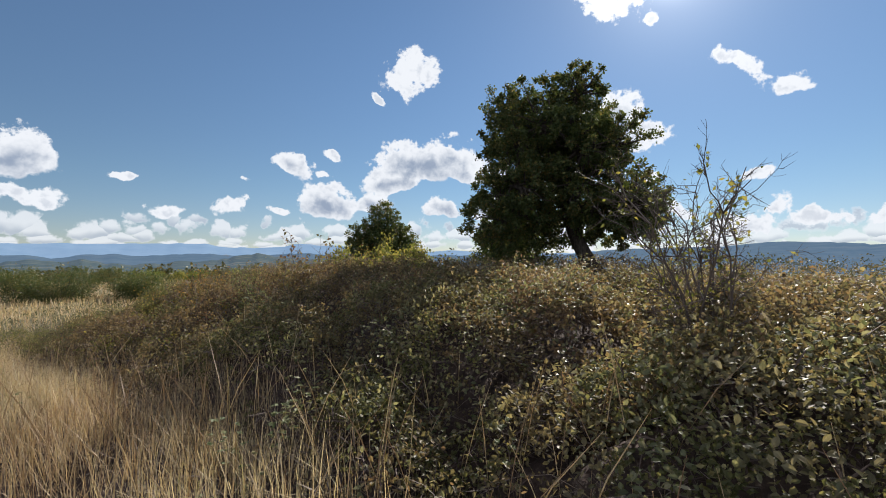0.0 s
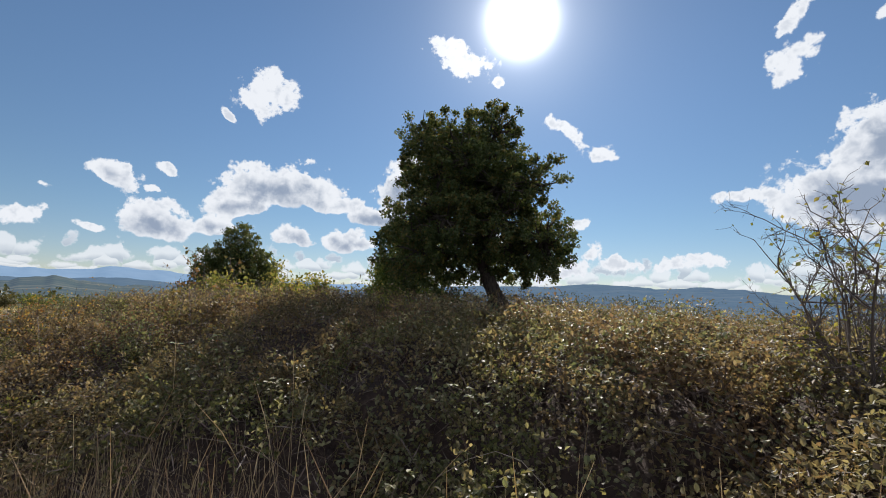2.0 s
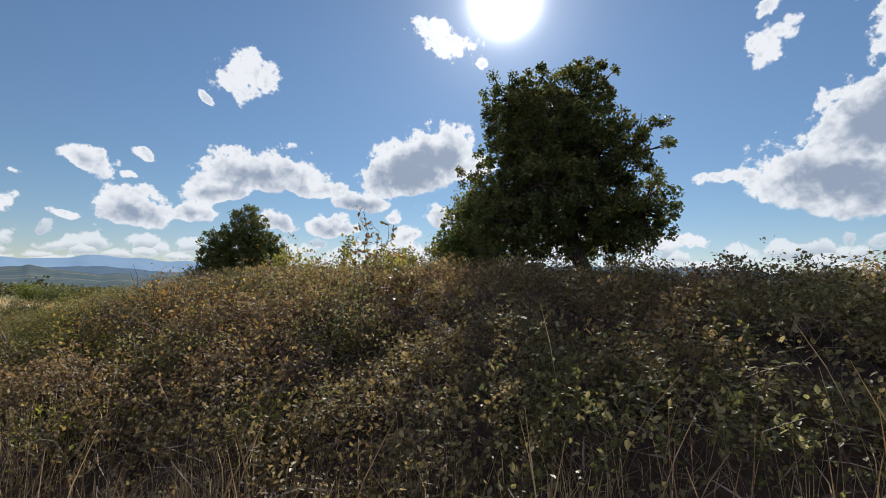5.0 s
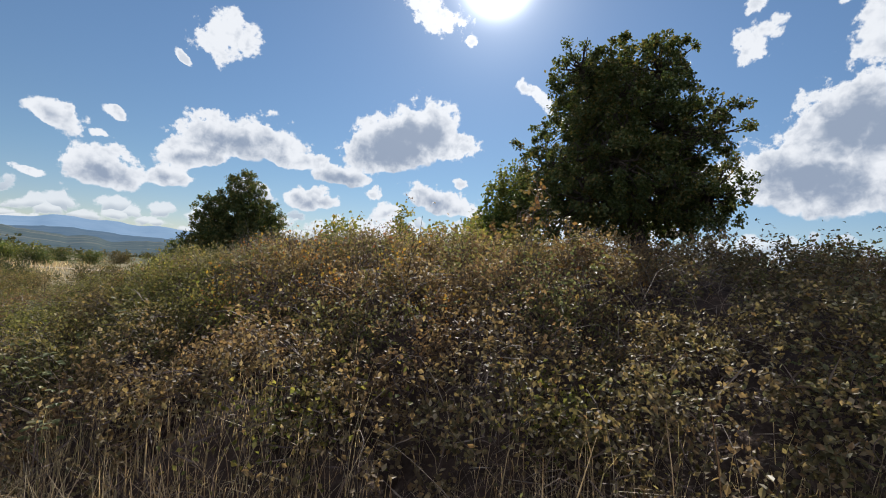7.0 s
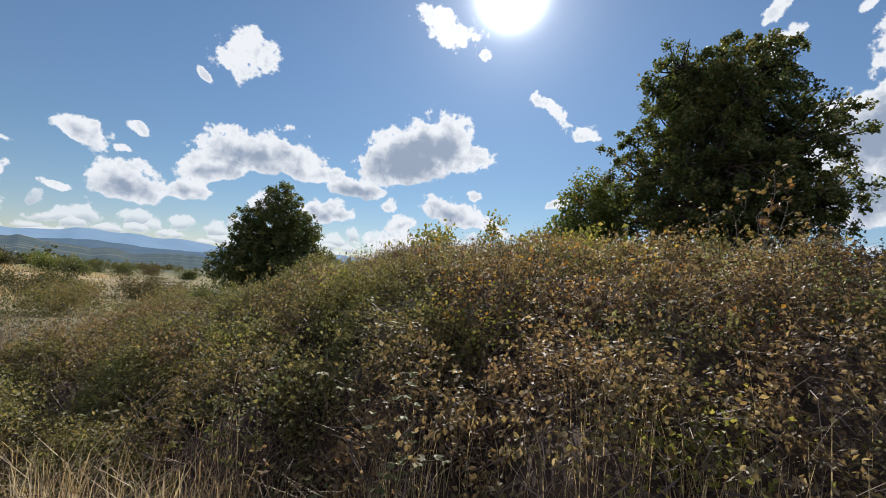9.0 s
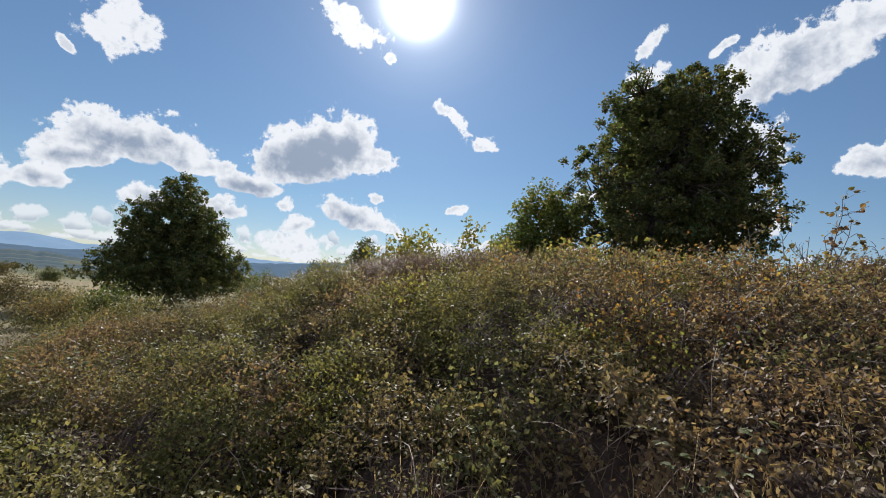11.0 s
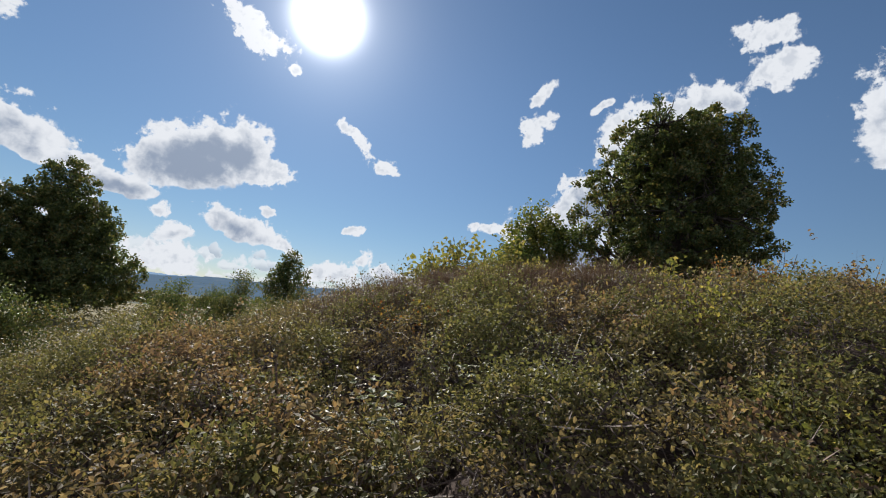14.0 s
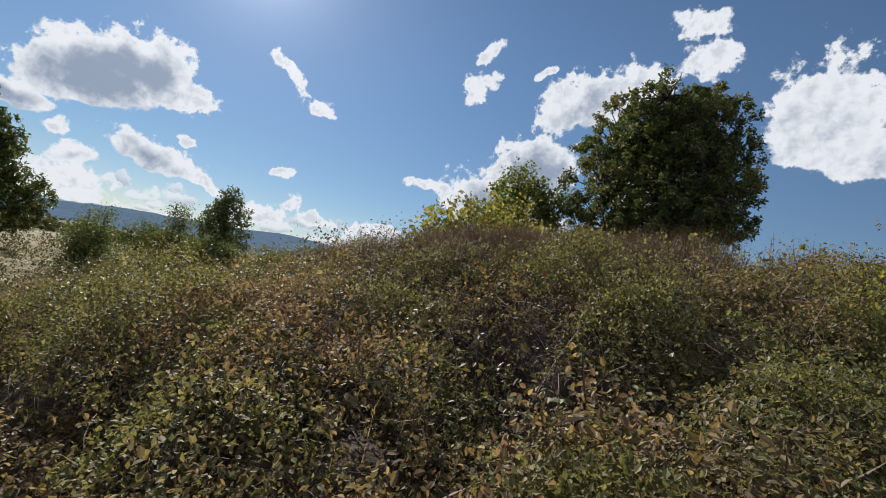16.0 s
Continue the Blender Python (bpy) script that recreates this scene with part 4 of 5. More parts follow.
make_tree("small_tree", "slim young oak at the edge of the slope", (9.7, 38.4, float(ground_z(9.7, 38.4)) - 0.05),
          [(0, 0, 0), (0.05, 0, 1.2), (0, 0, 2.6)],
          [(0, 0, 2.6, 1.95, 1.95, 1.5), (0.1, 0, 4.1, 1.45, 1.45, 1.2), (0.0, 0.0, 5.2, 0.8, 0.8, 0.75), (-0.4, 0, 1.3, 2.0, 2.0, 1.0)], 900, 24, 0.14, M_OAK, 103, 0.07, 0.2)

make_tree("young_tree", "light green young tree beside the large oak", (4.3, 16.7, float(ground_z(4.3, 16.7)) + 0.05),
          [(0, 0, 0), (0.05, 0, 0.6), (0, 0, 1.4)],
          [(0, 0, 1.5, 1.15, 1.15, 1.1), (0.1, 0.4, 2.5, 0.8, 0.9, 0.9), (-0.3, 0.8, 1.1, 1.0, 1.0, 0.9), (0.2, -0.6, 2.2, 0.8, 0.8, 0.9)], 800, 24, 0.105, M_FRESH, 104, 0.05, 0.2)


def make_bush(name, label, x, y, w, h, n, per, leaf, mat, seed, clump_r=0.2, spires=5):
    """A many-stemmed bush with upright shoots."""
    g = np.random.default_rng(seed)
    root = tagged(new(name), label, "bush")
    root.location = (x, y, float(soil_z(x, y)) - 0.05)
    lines, cen = [], []
    for k in range(spires):
        a, rr = g.uniform(0, 2 * math.pi), w * 0.5 * math.sqrt(g.random())
        tip = np.array([math.cos(a) * rr, math.sin(a) * rr, h * g.uniform(0.6, 1.0)])
        p = crooked((tip[0] * 0.25, tip[1] * 0.25, 0), tip, 6, 0.04 * h, g)
        lines.append((p, np.linspace(0.02 * h, 0.006, 6) if h > 1.8 else np.linspace(0.0045, 0.0018, 6)))
        m = n // spires
        u = g.random(m) ** 0.8
        wide = w / spires ** 0.5 * 0.42 * np.sqrt(np.clip(1.05 - u, 0, 1)) + 0.05
        c = np.stack([np.interp(u, np.linspace(0, 1, 6), p[:, i]) for i in range(3)], 1)
        cen.append(c + g.normal(size=(m, 3)) * wide[:, None] * np.array([1, 1, 0.5]))
    for ln in lines:
        v, f = tubes([ln], 5)
        part("stem", mesh_from("stem", v, f, M_BARK, True), root)
    cen = np.repeat(np.concatenate(cen), per, 0)
    cen[:, 2] = np.maximum(cen[:, 2], 0.1)
    k = len(cen)
    v, f = leaves(OAK2, cen + g.normal(size=(k, 3)) * clump_r, randdir(k, g), np.array([0, 0, 0.7]) + randdir(k, g), g.uniform(0.7, 1.25, k) * leaf)
    part("foliage", mesh_from("foliage", v, f, mat), root)
    return root


# bushes at the edge of the field
make_bush("bush", "dark rounded hawthorn bush at the field's edge", -24.5, 35.0, 6.5, 2.3, 900, 22, 0.10, M_OAK, 201, 0.24, 14)
make_bush("bush", "green rounded bush at the field's edge", -19.5, 37.5, 5.0, 2.1, 700, 22, 0.10, M_OAK, 202, 0.24, 12)
make_bush("bush", "grey-green bush in dry grass", -31.0, 33.5, 5.0, 2.9, 600, 22, 0.10, M_FAR, 203, 0.24, 10)
make_bush("bush", "low scrub bush beyond the field", -15.5, 41.0, 4.0, 1.3, 400, 20, 0.09, M_FAR, 204, 0.2, 9)
make_bush("bush", "low reddish scrub bush beyond the field", -12.6, 36.0, 3.2, 1.2, 320, 18, 0.08, M_GREEN_SHRUB, 221, 0.2, 8)
make_bush("bush", "thin yellowing bush beyond the shoulder", -8.4, 38.0, 2.4, 1.5, 200, 16, 0.08, M_FAR, 205, 0.2, 7)
make_bush("bush", "thin yellowing bush beyond the shoulder", -10.6, 44.0, 3.4, 1.7, 300, 18, 0.09, M_FAR, 206, 0.2, 8)
make_bush("bush", "low olive scrub in the dry field", -6.8, 33.0, 3.0, 1.1, 300, 18, 0.08, M_GREEN_SHRUB, 222, 0.2, 8)
make_bush("bush", "low brown scrub in the dry field", -11.5, 29.0, 2.6, 1.1, 240, 18, 0.07, M_GREEN_SHRUB, 223, 0.18, 8)
make_bush("bush", "green bush near the dark oak's foot", -7.4, 29.5, 2.4, 1.2, 300, 18, 0.08, M_GREEN_SHRUB, 207, 0.18, 8)
make_bush("bush", "dark leafy bush below the shrub slope", -5.8, 27.0, 2.2, 2.1, 380, 18, 0.08, M_OAK, 208, 0.18, 7)
# saplings between the oaks
for sx, sy, sw, sh, sd in ((1.4, 34.5, 2.4, 3.0, 211), (3.4, 35.5, 2.4, 2.8, 212), (4.3, 33.5, 2.6, 3.4, 213), (5.9, 34.5, 2.6, 3.1, 214), (0.0, 33.0, 2.4, 2.4, 215), (7.0, 33.0, 2.2, 2.3, 216), (2.5, 32.0, 2.4, 2.2, 217), (10.4, 34.0, 2.4, 2.4, 218)):
    tagged(make_bush("sapling", "green sapling on the far side of the slope", sx, sy, sw * 0.75, sh * 1.08, 330, 16, 0.085, M_SAPLING, sd, 0.16, 4), group="saplings between the oaks")
# yellow-green shoots along the crest
for k, (sx, sy, sh) in enumerate(((-1.0, 16.0, 0.75), (-0.6, 16.6, 0.7), (-1.4, 15.4, 0.65), (-1.7, 14.7, 0.6), (-0.2, 15.2, 0.8), (0.6, 15.0, 0.45), (0.9, 13.6, 0.25), (0.2, 12.4, 0.2), (-0.6, 10.6, 0.15), (-1.9, 15.9, 0.6))):
    tagged(make_bush("yellow_shrub", "yellow-green broad-leaved shoots on the crest", sx, sy, 0.75, sh + 0.72, 60, 8, 0.095, M_YELLOW, 230 + k, 0.08, 4), group="yellow shoots on the crest")
# orange autumn sprays
for k, (sx, sy, sh) in enumerate(((-3.54, 9.4, 0.9), (-3.95, 9.25, 0.8), (-3.3, 8.75, 0.95), (-2.9, 8.6, 1.0), (-3.4, 9.5, 0.85), (-3.7, 10.6, 0.75), (-1.8, 11.1, 0.95), (-0.2, 10.0, 1.0), (-2.35, 14.6, 0.9))):
    tagged(make_bush("autumn_spray", "orange and yellow autumn leaves on thin stems", sx, sy, 0.6, sh, 30, 7, 0.028, M_ORANGE, 250 + k, 0.07, 5), group="autumn sprays in the brambles")
# yellow-green heaps inside the thicket
for k, (sx, sy, sw, sh) in enumerate(((-2.1, 8.25, 0.7, 0.95), (-1.5, 11.4, 0.7, 0.9), (-1.7, 7.7, 0.6, 0.95), (-1.85, 7.85, 0.6, 0.9), (-3.2, 11.5, 0.6, 0.85))):
    tagged(make_bush("yellow_bush", "small yellow-green bush among the brambles", sx, sy, sw, sh - 0.12, 70, 10, 0.030, M_SHOOT, 270 + k, 0.08, 6), group="yellow bushes in the brambles")


def place_bright_bushes():
    """Yellow-green and orange growth scattered over the upper side of the mound."""
    g = np.random.default_rng(291)
    done = []
    for k in range(3000):
        x, y = g.uniform(-5.5, 2.5), g.uniform(5.5, 13.5)
        d = float(side(np.array(x), np.array(y)))
        if not 2.2 < d < 6.5 or any((x - a) ** 2 + (y - b) ** 2 < 0.5 for a, b in done):
            continue
        done.append((x, y))
        n = len(done)
        if n % 3 == 0:
            tagged(make_bush("autumn_spray", "orange and yellow autumn leaves on thin stems", x, y, 0.7, g.uniform(0.45, 0.62), 34, 7, 0.032, M_ORANGE, 700 + n, 0.07, 5), group="autumn sprays in the brambles")
        else:
            tagged(make_bush("yellow_bush", "small yellow-green bush among the brambles", x, y, g.uniform(0.6, 0.9), g.uniform(0.42, 0.58), 80, 10, 0.034, M_YELLOW if n % 2 else M_SHOOT, 700 + n, 0.08, 6), group="yellow bushes in the brambles")
        if n == 30:
            break


place_bright_bushes()


def make_heap(x, y, w, h, seed):
    """A small-leaved bush clipped round by wind and browsing: stems and a shell of leafy sprigs."""
    g = np.random.default_rng(seed)
    root = tagged(new("green_bush"), "rounded olive-green small-leaved bush in the thicket", "bush", "green bushes in the thicket")
    root.location = (x, y, float(soil_z(x, y)) - 0.05)
    n = 420
    d = randdir(n, g)
    d[:, 2] = np.abs(d[:, 2]) * 1.1 - 0.12
    bumpy = 0.78 + 0.30 * vnoise(d[:, 0] * 2.5 + 9, d[:, 1] * 2.5 + d[:, 2] * 2, seed) + g.normal(size=n) * 0.05
    cen = d * bumpy[:, None] * np.array([w * 0.5, w * 0.5, h])
    cen[:, 2] = np.maximum(cen[:, 2], 0.05)
    for e in cen[:9]:
        v, f = tubes([(crooked((0, 0, 0), e, 5, 0.03, g), np.linspace(0.006, 0.002, 5))], 4)
        part("stem", mesh_from("stem", v, f, M_TWIG, True), root)
    per = 13
    c, o = np.repeat(cen, per, 0), np.repeat(d, per, 0)
    k = len(c)
    v, f = leaves(LEAF2, c + g.normal(size=(k, 3)) * 0.038, o * 0.6 + randdir(k, g), o * 0.7 + np.array([0, 0, 0.5]) + 0.6 * randdir(k, g), g.uniform(0.7, 1.25, k) * 0.026)
    part("foliage", mesh_from("foliage", v, f, M_OLIVE), root)


M_OLIVE = leaf_material("olive_leaf",
    ((0.0, (0.062, 0.070, 0.026)), (0.5, (0.115, 0.122, 0.044)), (0.85, (0.17, 0.165, 0.062)), (1.0, (0.25, 0.22, 0.10))),
    ((0.0, (0.070, 0.072, 0.028)), (0.5, (0.13, 0.118, 0.048)), (1.0, (0.21, 0.175, 0.08))), 0.5, 0.42, 0.6, 0.2)
def place_heaps():
    g = np.random.default_rng(281)
    done = []
    for k in range(4000):
        x, y = g.uniform(-8.5, -4.2), g.uniform(9.3, 17.0)
        d = float(side(np.array(x), np.array(y)))
        w = g.uniform(0.7, 1.25)
        if not 0.9 < d < 5.2 or g.random() > float(smooth(0.35, 0.6, vnoise(np.array(x / 2.2), np.array(y / 2.2), 57))) + 0.35 * (x < -5.5):
            continue
        if any((x - a) ** 2 + (y - b) ** 2 < (0.42 * (w + c)) ** 2 for a, b, c in done):
            continue
        done.append((x, y, w))
        make_heap(x, y, w, w * g.uniform(0.45, 0.6) + 0.14, 600 + len(done))
        if len(done) == 28:
            break


place_heaps()


def make_bare_bush(name, label, x, y, h, w, seed, levels=4, stems=5):
    g = np.random.default_rng(seed)
    root = tagged(new(name), label, "bush")
    z = float(soil_z(x, y))
    root.location = (x, y, z)
    lines = []

    def grow(p, d, L, r, lev):
        n = 5
        pts = [p]
        for i in range(n - 1):
            d = d + g.normal(size=3) * 0.16 + np.array([0, 0, 0.05])
            d = d / np.linalg.norm(d)
            pts.append(pts[-1] + d * L / (n - 1))
        lines.append((np.array(pts), np.linspace(r, r * 0.5, n)))
        if lev:
            for k in range(g.integers(5, 9)):
                i = g.integers(1, n)
                nd = d + g.normal(size=3) * 0.7
                grow(pts[i], nd / np.linalg.norm(nd), L * g.uniform(0.22, 0.5), r * 0.5, lev - 1)
    for k in range(stems):
        a = g.uniform(0, 2 * math.pi)
        d = np.array([math.cos(a) * w / h * 0.45, math.sin(a) * w / h * 0.45, 1.0])
        first = len(lines)
        grow(np.array([g.normal(0, 0.06), g.normal(0, 0.06), -0.05]), d / np.linalg.norm(d), h * g.uniform(0.5, 0.75), 0.009, levels - 1)
        v, f = tubes(lines[first:], 4)
        part("stem", mesh_from("stem", v, f, M_TWIG), root)
    pts = np.concatenate([p[2:] for p, r in lines])
    pick = pts[g.random(len(pts)) < 0.06]
    v, f = leaves(LEAF2, pick, randdir(len(pick), g), randdir(len(pick), g), g.uniform(0.02, 0.04, len(pick)))
    part("last_leaves", mesh_from("last_leaves", v, f, M_YELLOW), root, "few small yellow leaves")
    return root


make_bare_bush("bare_hawthorn", "bare thorny grey-brown hawthorn with few yellow leaves", 2.35, 3.2, 1.48, 0.9, 301, 4, 12)
make_bare_bush("bare_shrub", "thin bare shrub on the crest", -0.6, 8.9, 0.8, 0.7, 302, 3, 4)
make_bare_bush("bare_shrub", "thin bare shrub beside the oak", 3.4, 9.4, 1.1, 0.6, 303, 3, 3)


def make_thin_sapling(x, y, h, stems, seed):
    """A slim crooked sapling with a few leaves left at the twigs' ends."""
    g = np.random.default_rng(seed)
    root = tagged(new("thin_sapling"), "slim half-bare sapling with browning leaves at its tips", "sapling", "thin saplings on the crest")
    root.location = (x, y, float(soil_z(x, y)) - 0.05)
    tips, aim = [], []
    for k in range(stems):
        a = g.uniform(0, 2 * math.pi)
        top_at = np.array([math.cos(a) * 0.22 * h, math.sin(a) * 0.22 * h, h * g.uniform(0.75, 1.0)])
        p = crooked((0.05 * math.cos(a), 0.05 * math.sin(a), 0), top_at, 8, 0.025 * h, g)
        lines = [(p, np.linspace(0.0075, 0.0025, 8))]
        for b in range(9):
            i = g.integers(3, 8)
            d = np.array([g.normal(), g.normal(), g.uniform(0.2, 1.0)])
            d = d / np.linalg.norm(d) * g.uniform(0.10, 0.30) * h * 0.7
            q = crooked(p[i], p[i] + d, 5, 0.015, g)
            lines.append((q, np.linspace(0.003, 0.0012, 5)))
            if g.random() < 0.75:
                for e in q[2:]:
                    for z in range(g.integers(1, 4)):
                        tips.append(e + g.normal(size=3) * 0.012)
                        aim.append(d / np.linalg.norm(d) + g.normal(size=3) * 0.5 + np.array([0, 0, -0.5]))
        v, f = tubes(lines, 4)
        part("stem", mesh_from("stem", v, f, M_TWIG, True), root)
    n = len(tips)
    v, f = leaves(LEAF4, np.array(tips), np.array(aim), randdir(n, g), g.uniform(0.7, 1.2, n) * 0.052, 1.2)
    part("last_leaves", mesh_from("last_leaves", v, f, M_FADED), root, "browning yellow-green leaves")


M_FADED = leaf_material("faded_leaf",
    ((0.0, (0.07, 0.065, 0.03)), (0.5, (0.13, 0.12, 0.05)), (1.0, (0.22, 0.17, 0.06))),
    ((0.0, (0.10, 0.055, 0.03)), (0.6, (0.17, 0.09, 0.04)), (1.0, (0.24, 0.15, 0.06))), 0.3, 0.34, 0.55, 0.3)
for k, (sx, sy, sh, sn) in enumerate(((-1.15, 9.25, 1.45, 2), (-1.35, 8.75, 1.5, 2), (-1.45, 8.45, 1.3, 2), (-1.2, 8.15, 1.15, 3), (-1.9, 7.6, 1.15, 2), (-0.9, 9.9, 1.1, 2), (-1.2, 7.9, 1.3, 2))):
    make_thin_sapling(sx, sy, sh - 0.32, sn, 320 + k)


# ---- single shoots standing out of the thicket ----
def make_shoot(seed):
    g = np.random.default_rng(seed)
    root = tagged(new("bramble_shoot"), "pale green bramble shoot standing out of the thicket", "bramble", "bramble shoots")
    h, hd, ln = g.uniform(0.5, 0.75), g.uniform(0, 2 * math.pi), g.uniform(0.2, 0.7)
    u = np.linspace(0, 1, 8)
    p = np.stack([np.cos(hd) * ln * h * u ** 1.7, np.sin(hd) * ln * h * u ** 1.7, h * u - 0.35 * ln * h * u ** 2.5], 1) + g.normal(size=(8, 3)) * 0.008
    v, f = tubes([(p, np.linspace(0.0032, 0.0012, 8))], 4)
    part("stem", mesh_from("stem", v, f, M_CANE, True), root)
    pos, ahead = [], []
    for k in range(13):
        t = 0.30 + 0.70 * k / 12
        c = np.array([np.interp(t, u, p[:, i]) for i in range(3)])
        a = k * 2.4 + g.uniform(-0.4, 0.4)
        out = np.array([math.cos(a), math.sin(a), 0.25])
        petiole = c + out * 0.035
        for turn in (-0.9, 0.0, 0.9):
            d = np.array([math.cos(a + turn), math.sin(a + turn), g.uniform(-0.25, 0.35)])
            pos.append(petiole)
            ahead.append(d)
    pos, ahead = np.array(pos), np.array(ahead)
    n = len(pos)
    v, f = leaves(LEAF4, pos, ahead, np.array([0, 0, 1.0]) + 0.35 * randdir(n, g), g.uniform(0.7, 1.2, n) * 0.037, 1.1)
    part("leaves", mesh_from("leaves", v, f, M_SHOOT), root)
    return root


def place_shoots():
    g = np.random.default_rng(71)
    kinds = [make_shoot(400 + i) for i in range(7)]
    x, y = surface_points(4000, -9, 7, -2, 17, lambda a, b: smooth(0.8, 1.4, side(a, b)) * (1 - smooth(2.4, 4.5, side(a, b))) * smooth(0.45, 0.6, vnoise(a / 0.9, b / 0.9, 72)), g)
    n = min(len(x), 230)
    for i in range(n):
        m = pose(x[i], y[i], float(top(x[i], y[i]) + lumps(x[i], y[i])) - 0.36, 0, 0, g.uniform(0, 360))
        if i < len(kinds):
            kinds[i].matrix_basis = m
        else:
            copy_thing(kinds[i % len(kinds)], m)


place_shoots()


def make_dead_canes():
    """A heap of long pale dead canes arching out of the brambles."""
    g = np.random.default_rng(73)
    root = tagged(new("dead_cane_heap"), "heap of long pale grey dead canes", "bramble")
    root.location = (-3.3, 8.6, float(soil_z(-3.3, 8.6)) - 0.05)
    for k in range(56):
        a, L = g.uniform(0, 2 * math.pi), g.uniform(0.35, 1.0)
        o = g.normal(size=2) * np.array([0.5, 0.35])
        foot = float(soil_z(-3.3 + o[0], 8.6 + o[1]) - soil_z(-3.3, 8.6))
        u = np.linspace(0, 1, 7)
        rise = g.uniform(0.3, 0.75)
        bend = g.uniform(-0.6, 0.6)
        p = np.stack([o[0] + np.cos(a + bend * u) * L * u * 0.7, o[1] + np.sin(a + bend * u) * L * u * 0.7, foot + rise * np.sin(0.3 + u * g.uniform(1.4, 2.5))], 1) + g.normal(size=(7, 3)) * 0.008
        v, f = tubes([(p, np.linspace(0.0050, 0.0014, 7) * g.uniform(0.6, 1.2))], 4)
        part("cane", mesh_from("cane", v, f, M_PALE, True), root)


M_PALE = stem_material("pale_cane", (0.0, (0.14, 0.105, 0.09)), (0.6, (0.22, 0.175, 0.155)), (1.0, (0.32, 0.27, 0.24)))
make_dead_canes()


# ---- beyond the field ----
def far_trees():
    g = np.random.default_rng(91)
    rows = ((-27.5, 66, 4.0, M_FRESH), (-24.6, 74, 3.2, M_YELLOW), (-22.8, 70, 3.6, M_FRESH), (-20.8, 78, 3.4, M_FAR), (-18.2, 68, 4.6, M_FRESH), (-16.4, 66, 3.8, M_OAK),
            (-14.6, 80, 3.6, M_OAK), (-12.8, 76, 3.6, M_OAK), (-31.0, 72, 4.4, M_OAK), (-34.5, 68, 4.0, M_FAR), (-38.0, 74, 5.0, M_OAK), (-10.0, 90, 4.2, M_FAR), (-7.0, 84, 3.6, M_OAK), (-42.0, 70, 5.0, M_FAR))
    for k, (a, d, h, mat) in enumerate(rows):
        x, y = d * math.sin(radians(a)), d * math.cos(radians(a))
        tagged(make_bush("far_tree", "rounded tree in the hedge beyond the field", x, y, h * 0.9, h * 0.42, 240, 14, 0.14, mat, 500 + k, 0.22, 7), category="tree", group="trees beyond the field")


far_trees()


def far_woods():
    """Hedges and copses down the slope, too many to count."""
    g = np.random.default_rng(93)
    a, r = np.radians(g.uniform(-60, 60, 2600)), 95 + 520 * g.random(2600) ** 1.6
    x, y = r * np.sin(a), r * np.cos(a)
    k = vnoise(x / 60, y / 22, 94) + 0.2 * (x > 0) > 0.64
    x, y, r = x[k], y[k], r[k]
    z = ground_z(x, y)
    m = len(x)
    c = np.repeat(np.stack([x, y, z], 1), 44, 0)
    n = len(c)
    hh = np.repeat(g.uniform(1.2, 3.0, m) * (0.8 + r / 400), 44)
    d = randdir(n, g)
    d[:, 2] = np.abs(d[:, 2])
    pos = c + d * np.stack([hh * 0.6, hh * 0.6, hh], 1) * g.random((n, 1)) ** 0.4
    v, f = leaves(OAK2, pos, randdir(n, g), np.array([0, 0, 0.6]) + randdir(n, g), 0.45 + np.repeat(r, 44) * 0.0022)
    tagged(new("far_woods", mesh_from("far_woods", v, f, M_FAR)), "dark hedges and copses down the slope", "trees", kind="stuff")


far_woods()


def plain_material(name, a, b, scale, rough):
    m, N = material(name)
    n = N.noise(place(N), scale, 6.0, 0.6)
    return finish(m, N, principled(N, N.ramp(n, (0.3, a), (0.7, b)), rough, 0.2))


M_LIME = plain_material("limewash", (0.68, 0.67, 0.63), (0.80, 0.79, 0.76), 3.0, 0.9)
M_TILE = plain_material("roof_tile", (0.20, 0.09, 0.06), (0.30, 0.15, 0.10), 4.0, 0.9)
M_DIRT = plain_material("pale_dirt", (0.22, 0.18, 0.13), (0.36, 0.30, 0.23), 1.5, 0.95)
M_DOOR = plain_material("hut_door", (0.10, 0.07, 0.05), (0.16, 0.11, 0.07), 6.0, 0.8)


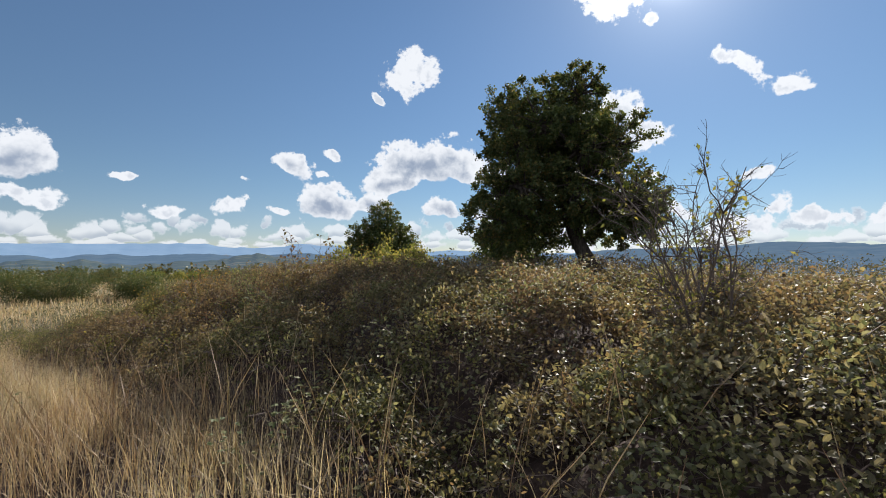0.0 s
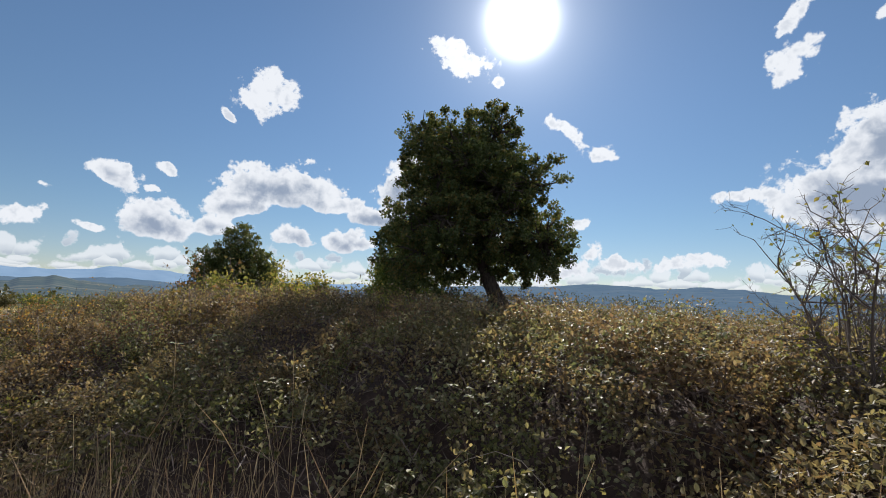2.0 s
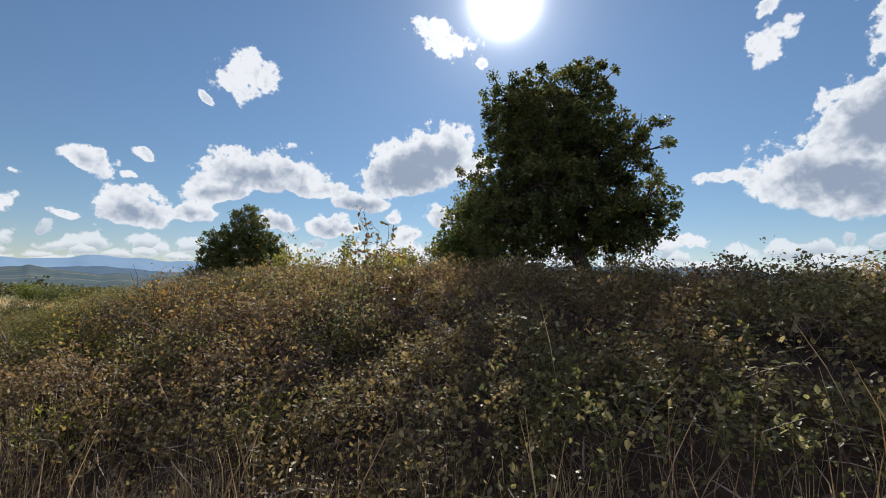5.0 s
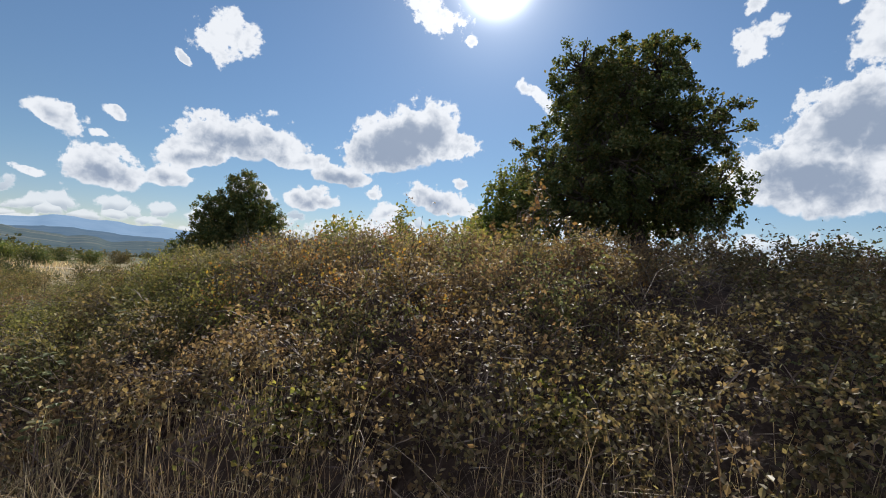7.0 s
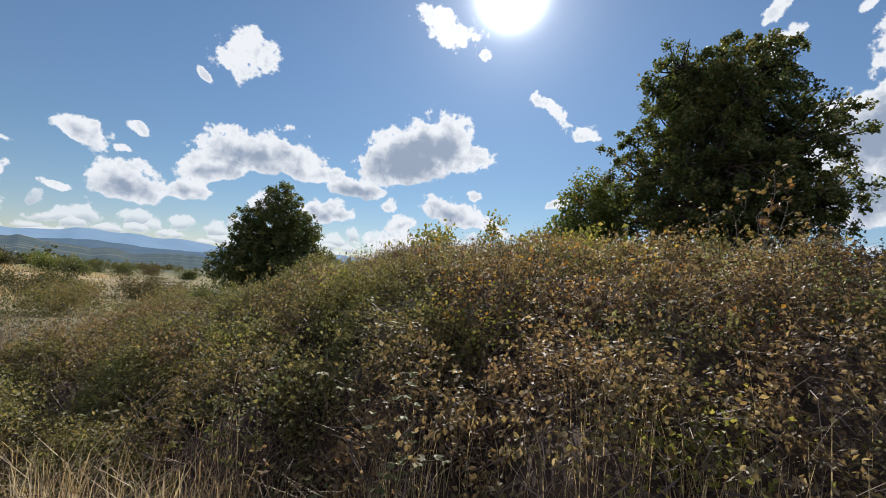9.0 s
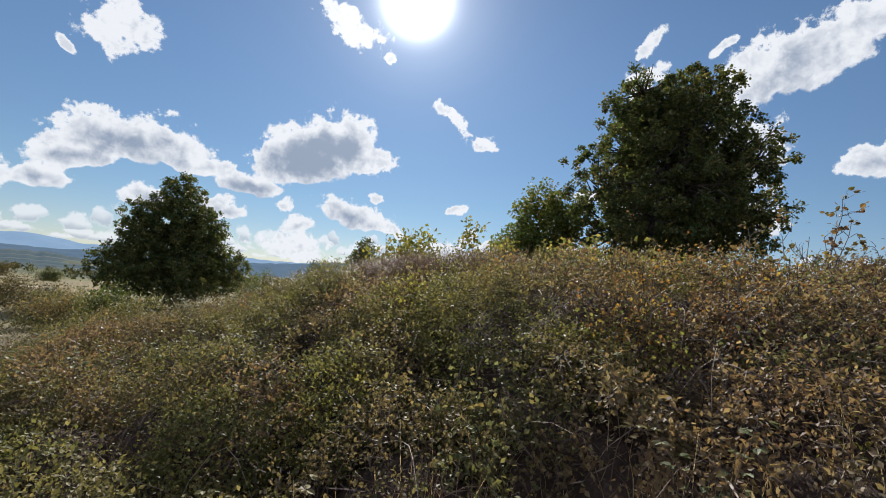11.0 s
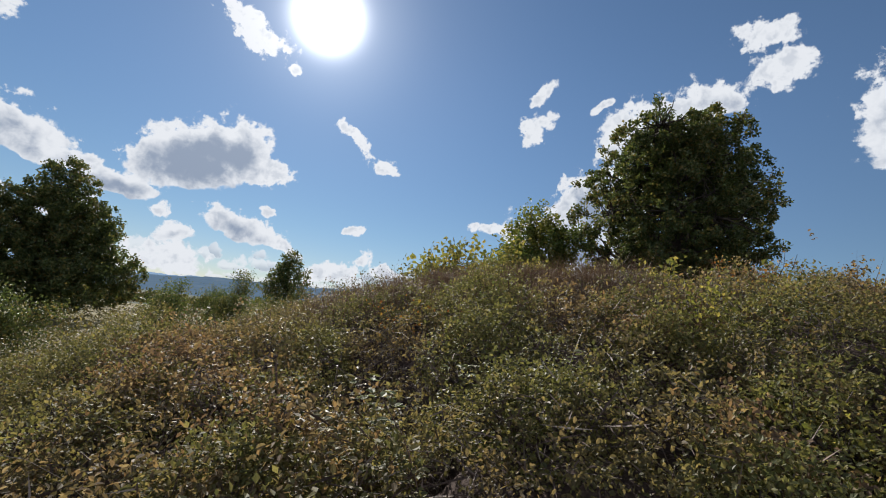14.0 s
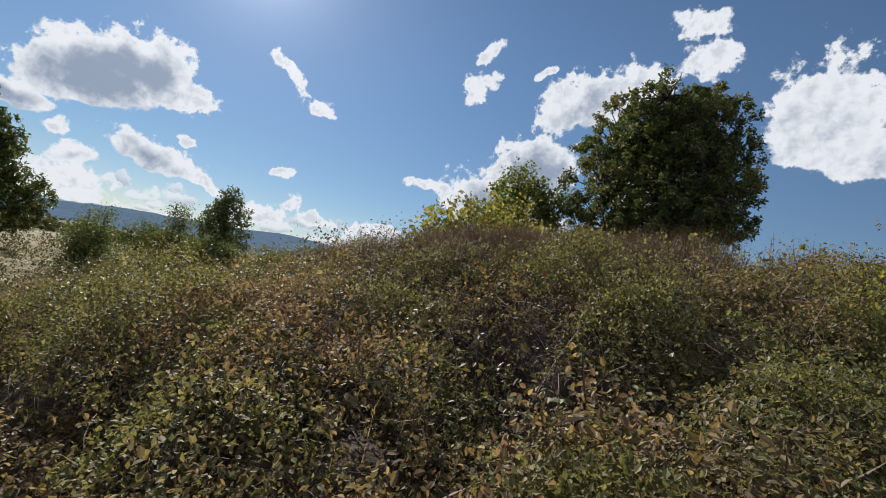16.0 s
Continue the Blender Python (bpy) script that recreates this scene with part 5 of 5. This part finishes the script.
def box(x0, x1, y0, y1, z0, z1):
    v = [(x, y, z) for z in (z0, z1) for x, y in ((x0, y0), (x1, y0), (x1, y1), (x0, y1))]
    return np.array(v, float), np.array([(0, 3, 2, 1), (4, 5, 6, 7), (0, 1, 5, 4), (1, 2, 6, 5), (2, 3, 7, 6), (3, 0, 4, 7)])


def make_hut():
    d, a = 118.0, radians(-23.7)
    x, y = d * math.sin(a), d * math.cos(a)
    root = tagged(new("hut"), "small white limewashed hut among the hedges", "hut")
    root.matrix_basis = pose(x, y, float(ground_z(x, y)) - 0.05, 0, 0, 15)
    v, f = box(-0.75, 0.75, -0.7, 0.7, 0, 1.75)
    part("wall", mesh_from("wall", v, f, M_LIME), root)
    v = np.array([(-0.9, -0.85, 1.72), (0.9, -0.85, 1.72), (0.9, 0.85, 1.72), (-0.9, 0.85, 1.72), (-0.9, 0, 2.25), (0.9, 0, 2.25), (-0.9, -0.85, 1.64), (0.9, -0.85, 1.64), (0.9, 0.85, 1.64), (-0.9, 0.85, 1.64)], float)
    f = np.array([(0, 1, 5, 4), (2, 3, 4, 5), (6, 9, 8, 7), (0, 6, 7, 1), (2, 8, 9, 3), (1, 7, 8, 2), (3, 9, 6, 0)])
    part("roof", mesh_from("roof", v, f, M_TILE), root, "reddish tiled roof")
    v, f = box(-0.3, 0.3, -0.74, -0.70, 0, 1.4)
    part("door", mesh_from("door", v, f, M_DOOR), root, "dark wooden door")


make_hut()


def make_track():
    """A pale dirt track across the end of the field."""
    u = np.linspace(0, 1, 60)
    x = -46 + 36 * u
    y = 50 + 12 * u + 1.5 * np.sin(u * 7)
    w = 1.1 + 0.25 * np.sin(u * 19)
    rows = []
    for k in (-1.0, -0.5, 0.0, 0.5, 1.0):
        px, py = x + 0.25 * k * w, y - k * w
        rows.append(np.stack([px, py, ground_z(px, py) + 0.10 - 0.05 * abs(k)], 1))
    v = np.stack(rows, 1).reshape(-1, 3)
    i = (np.arange(59)[:, None] * 5 + np.arange(4)[None]).ravel()
    f = np.stack([i, i + 1, i + 6, i + 5], 1)
    tagged(new("dirt_track", mesh_from("dirt_track", v, f, M_DIRT, True)), "pale dirt track across the end of the field", "track", kind="structure")


make_track()
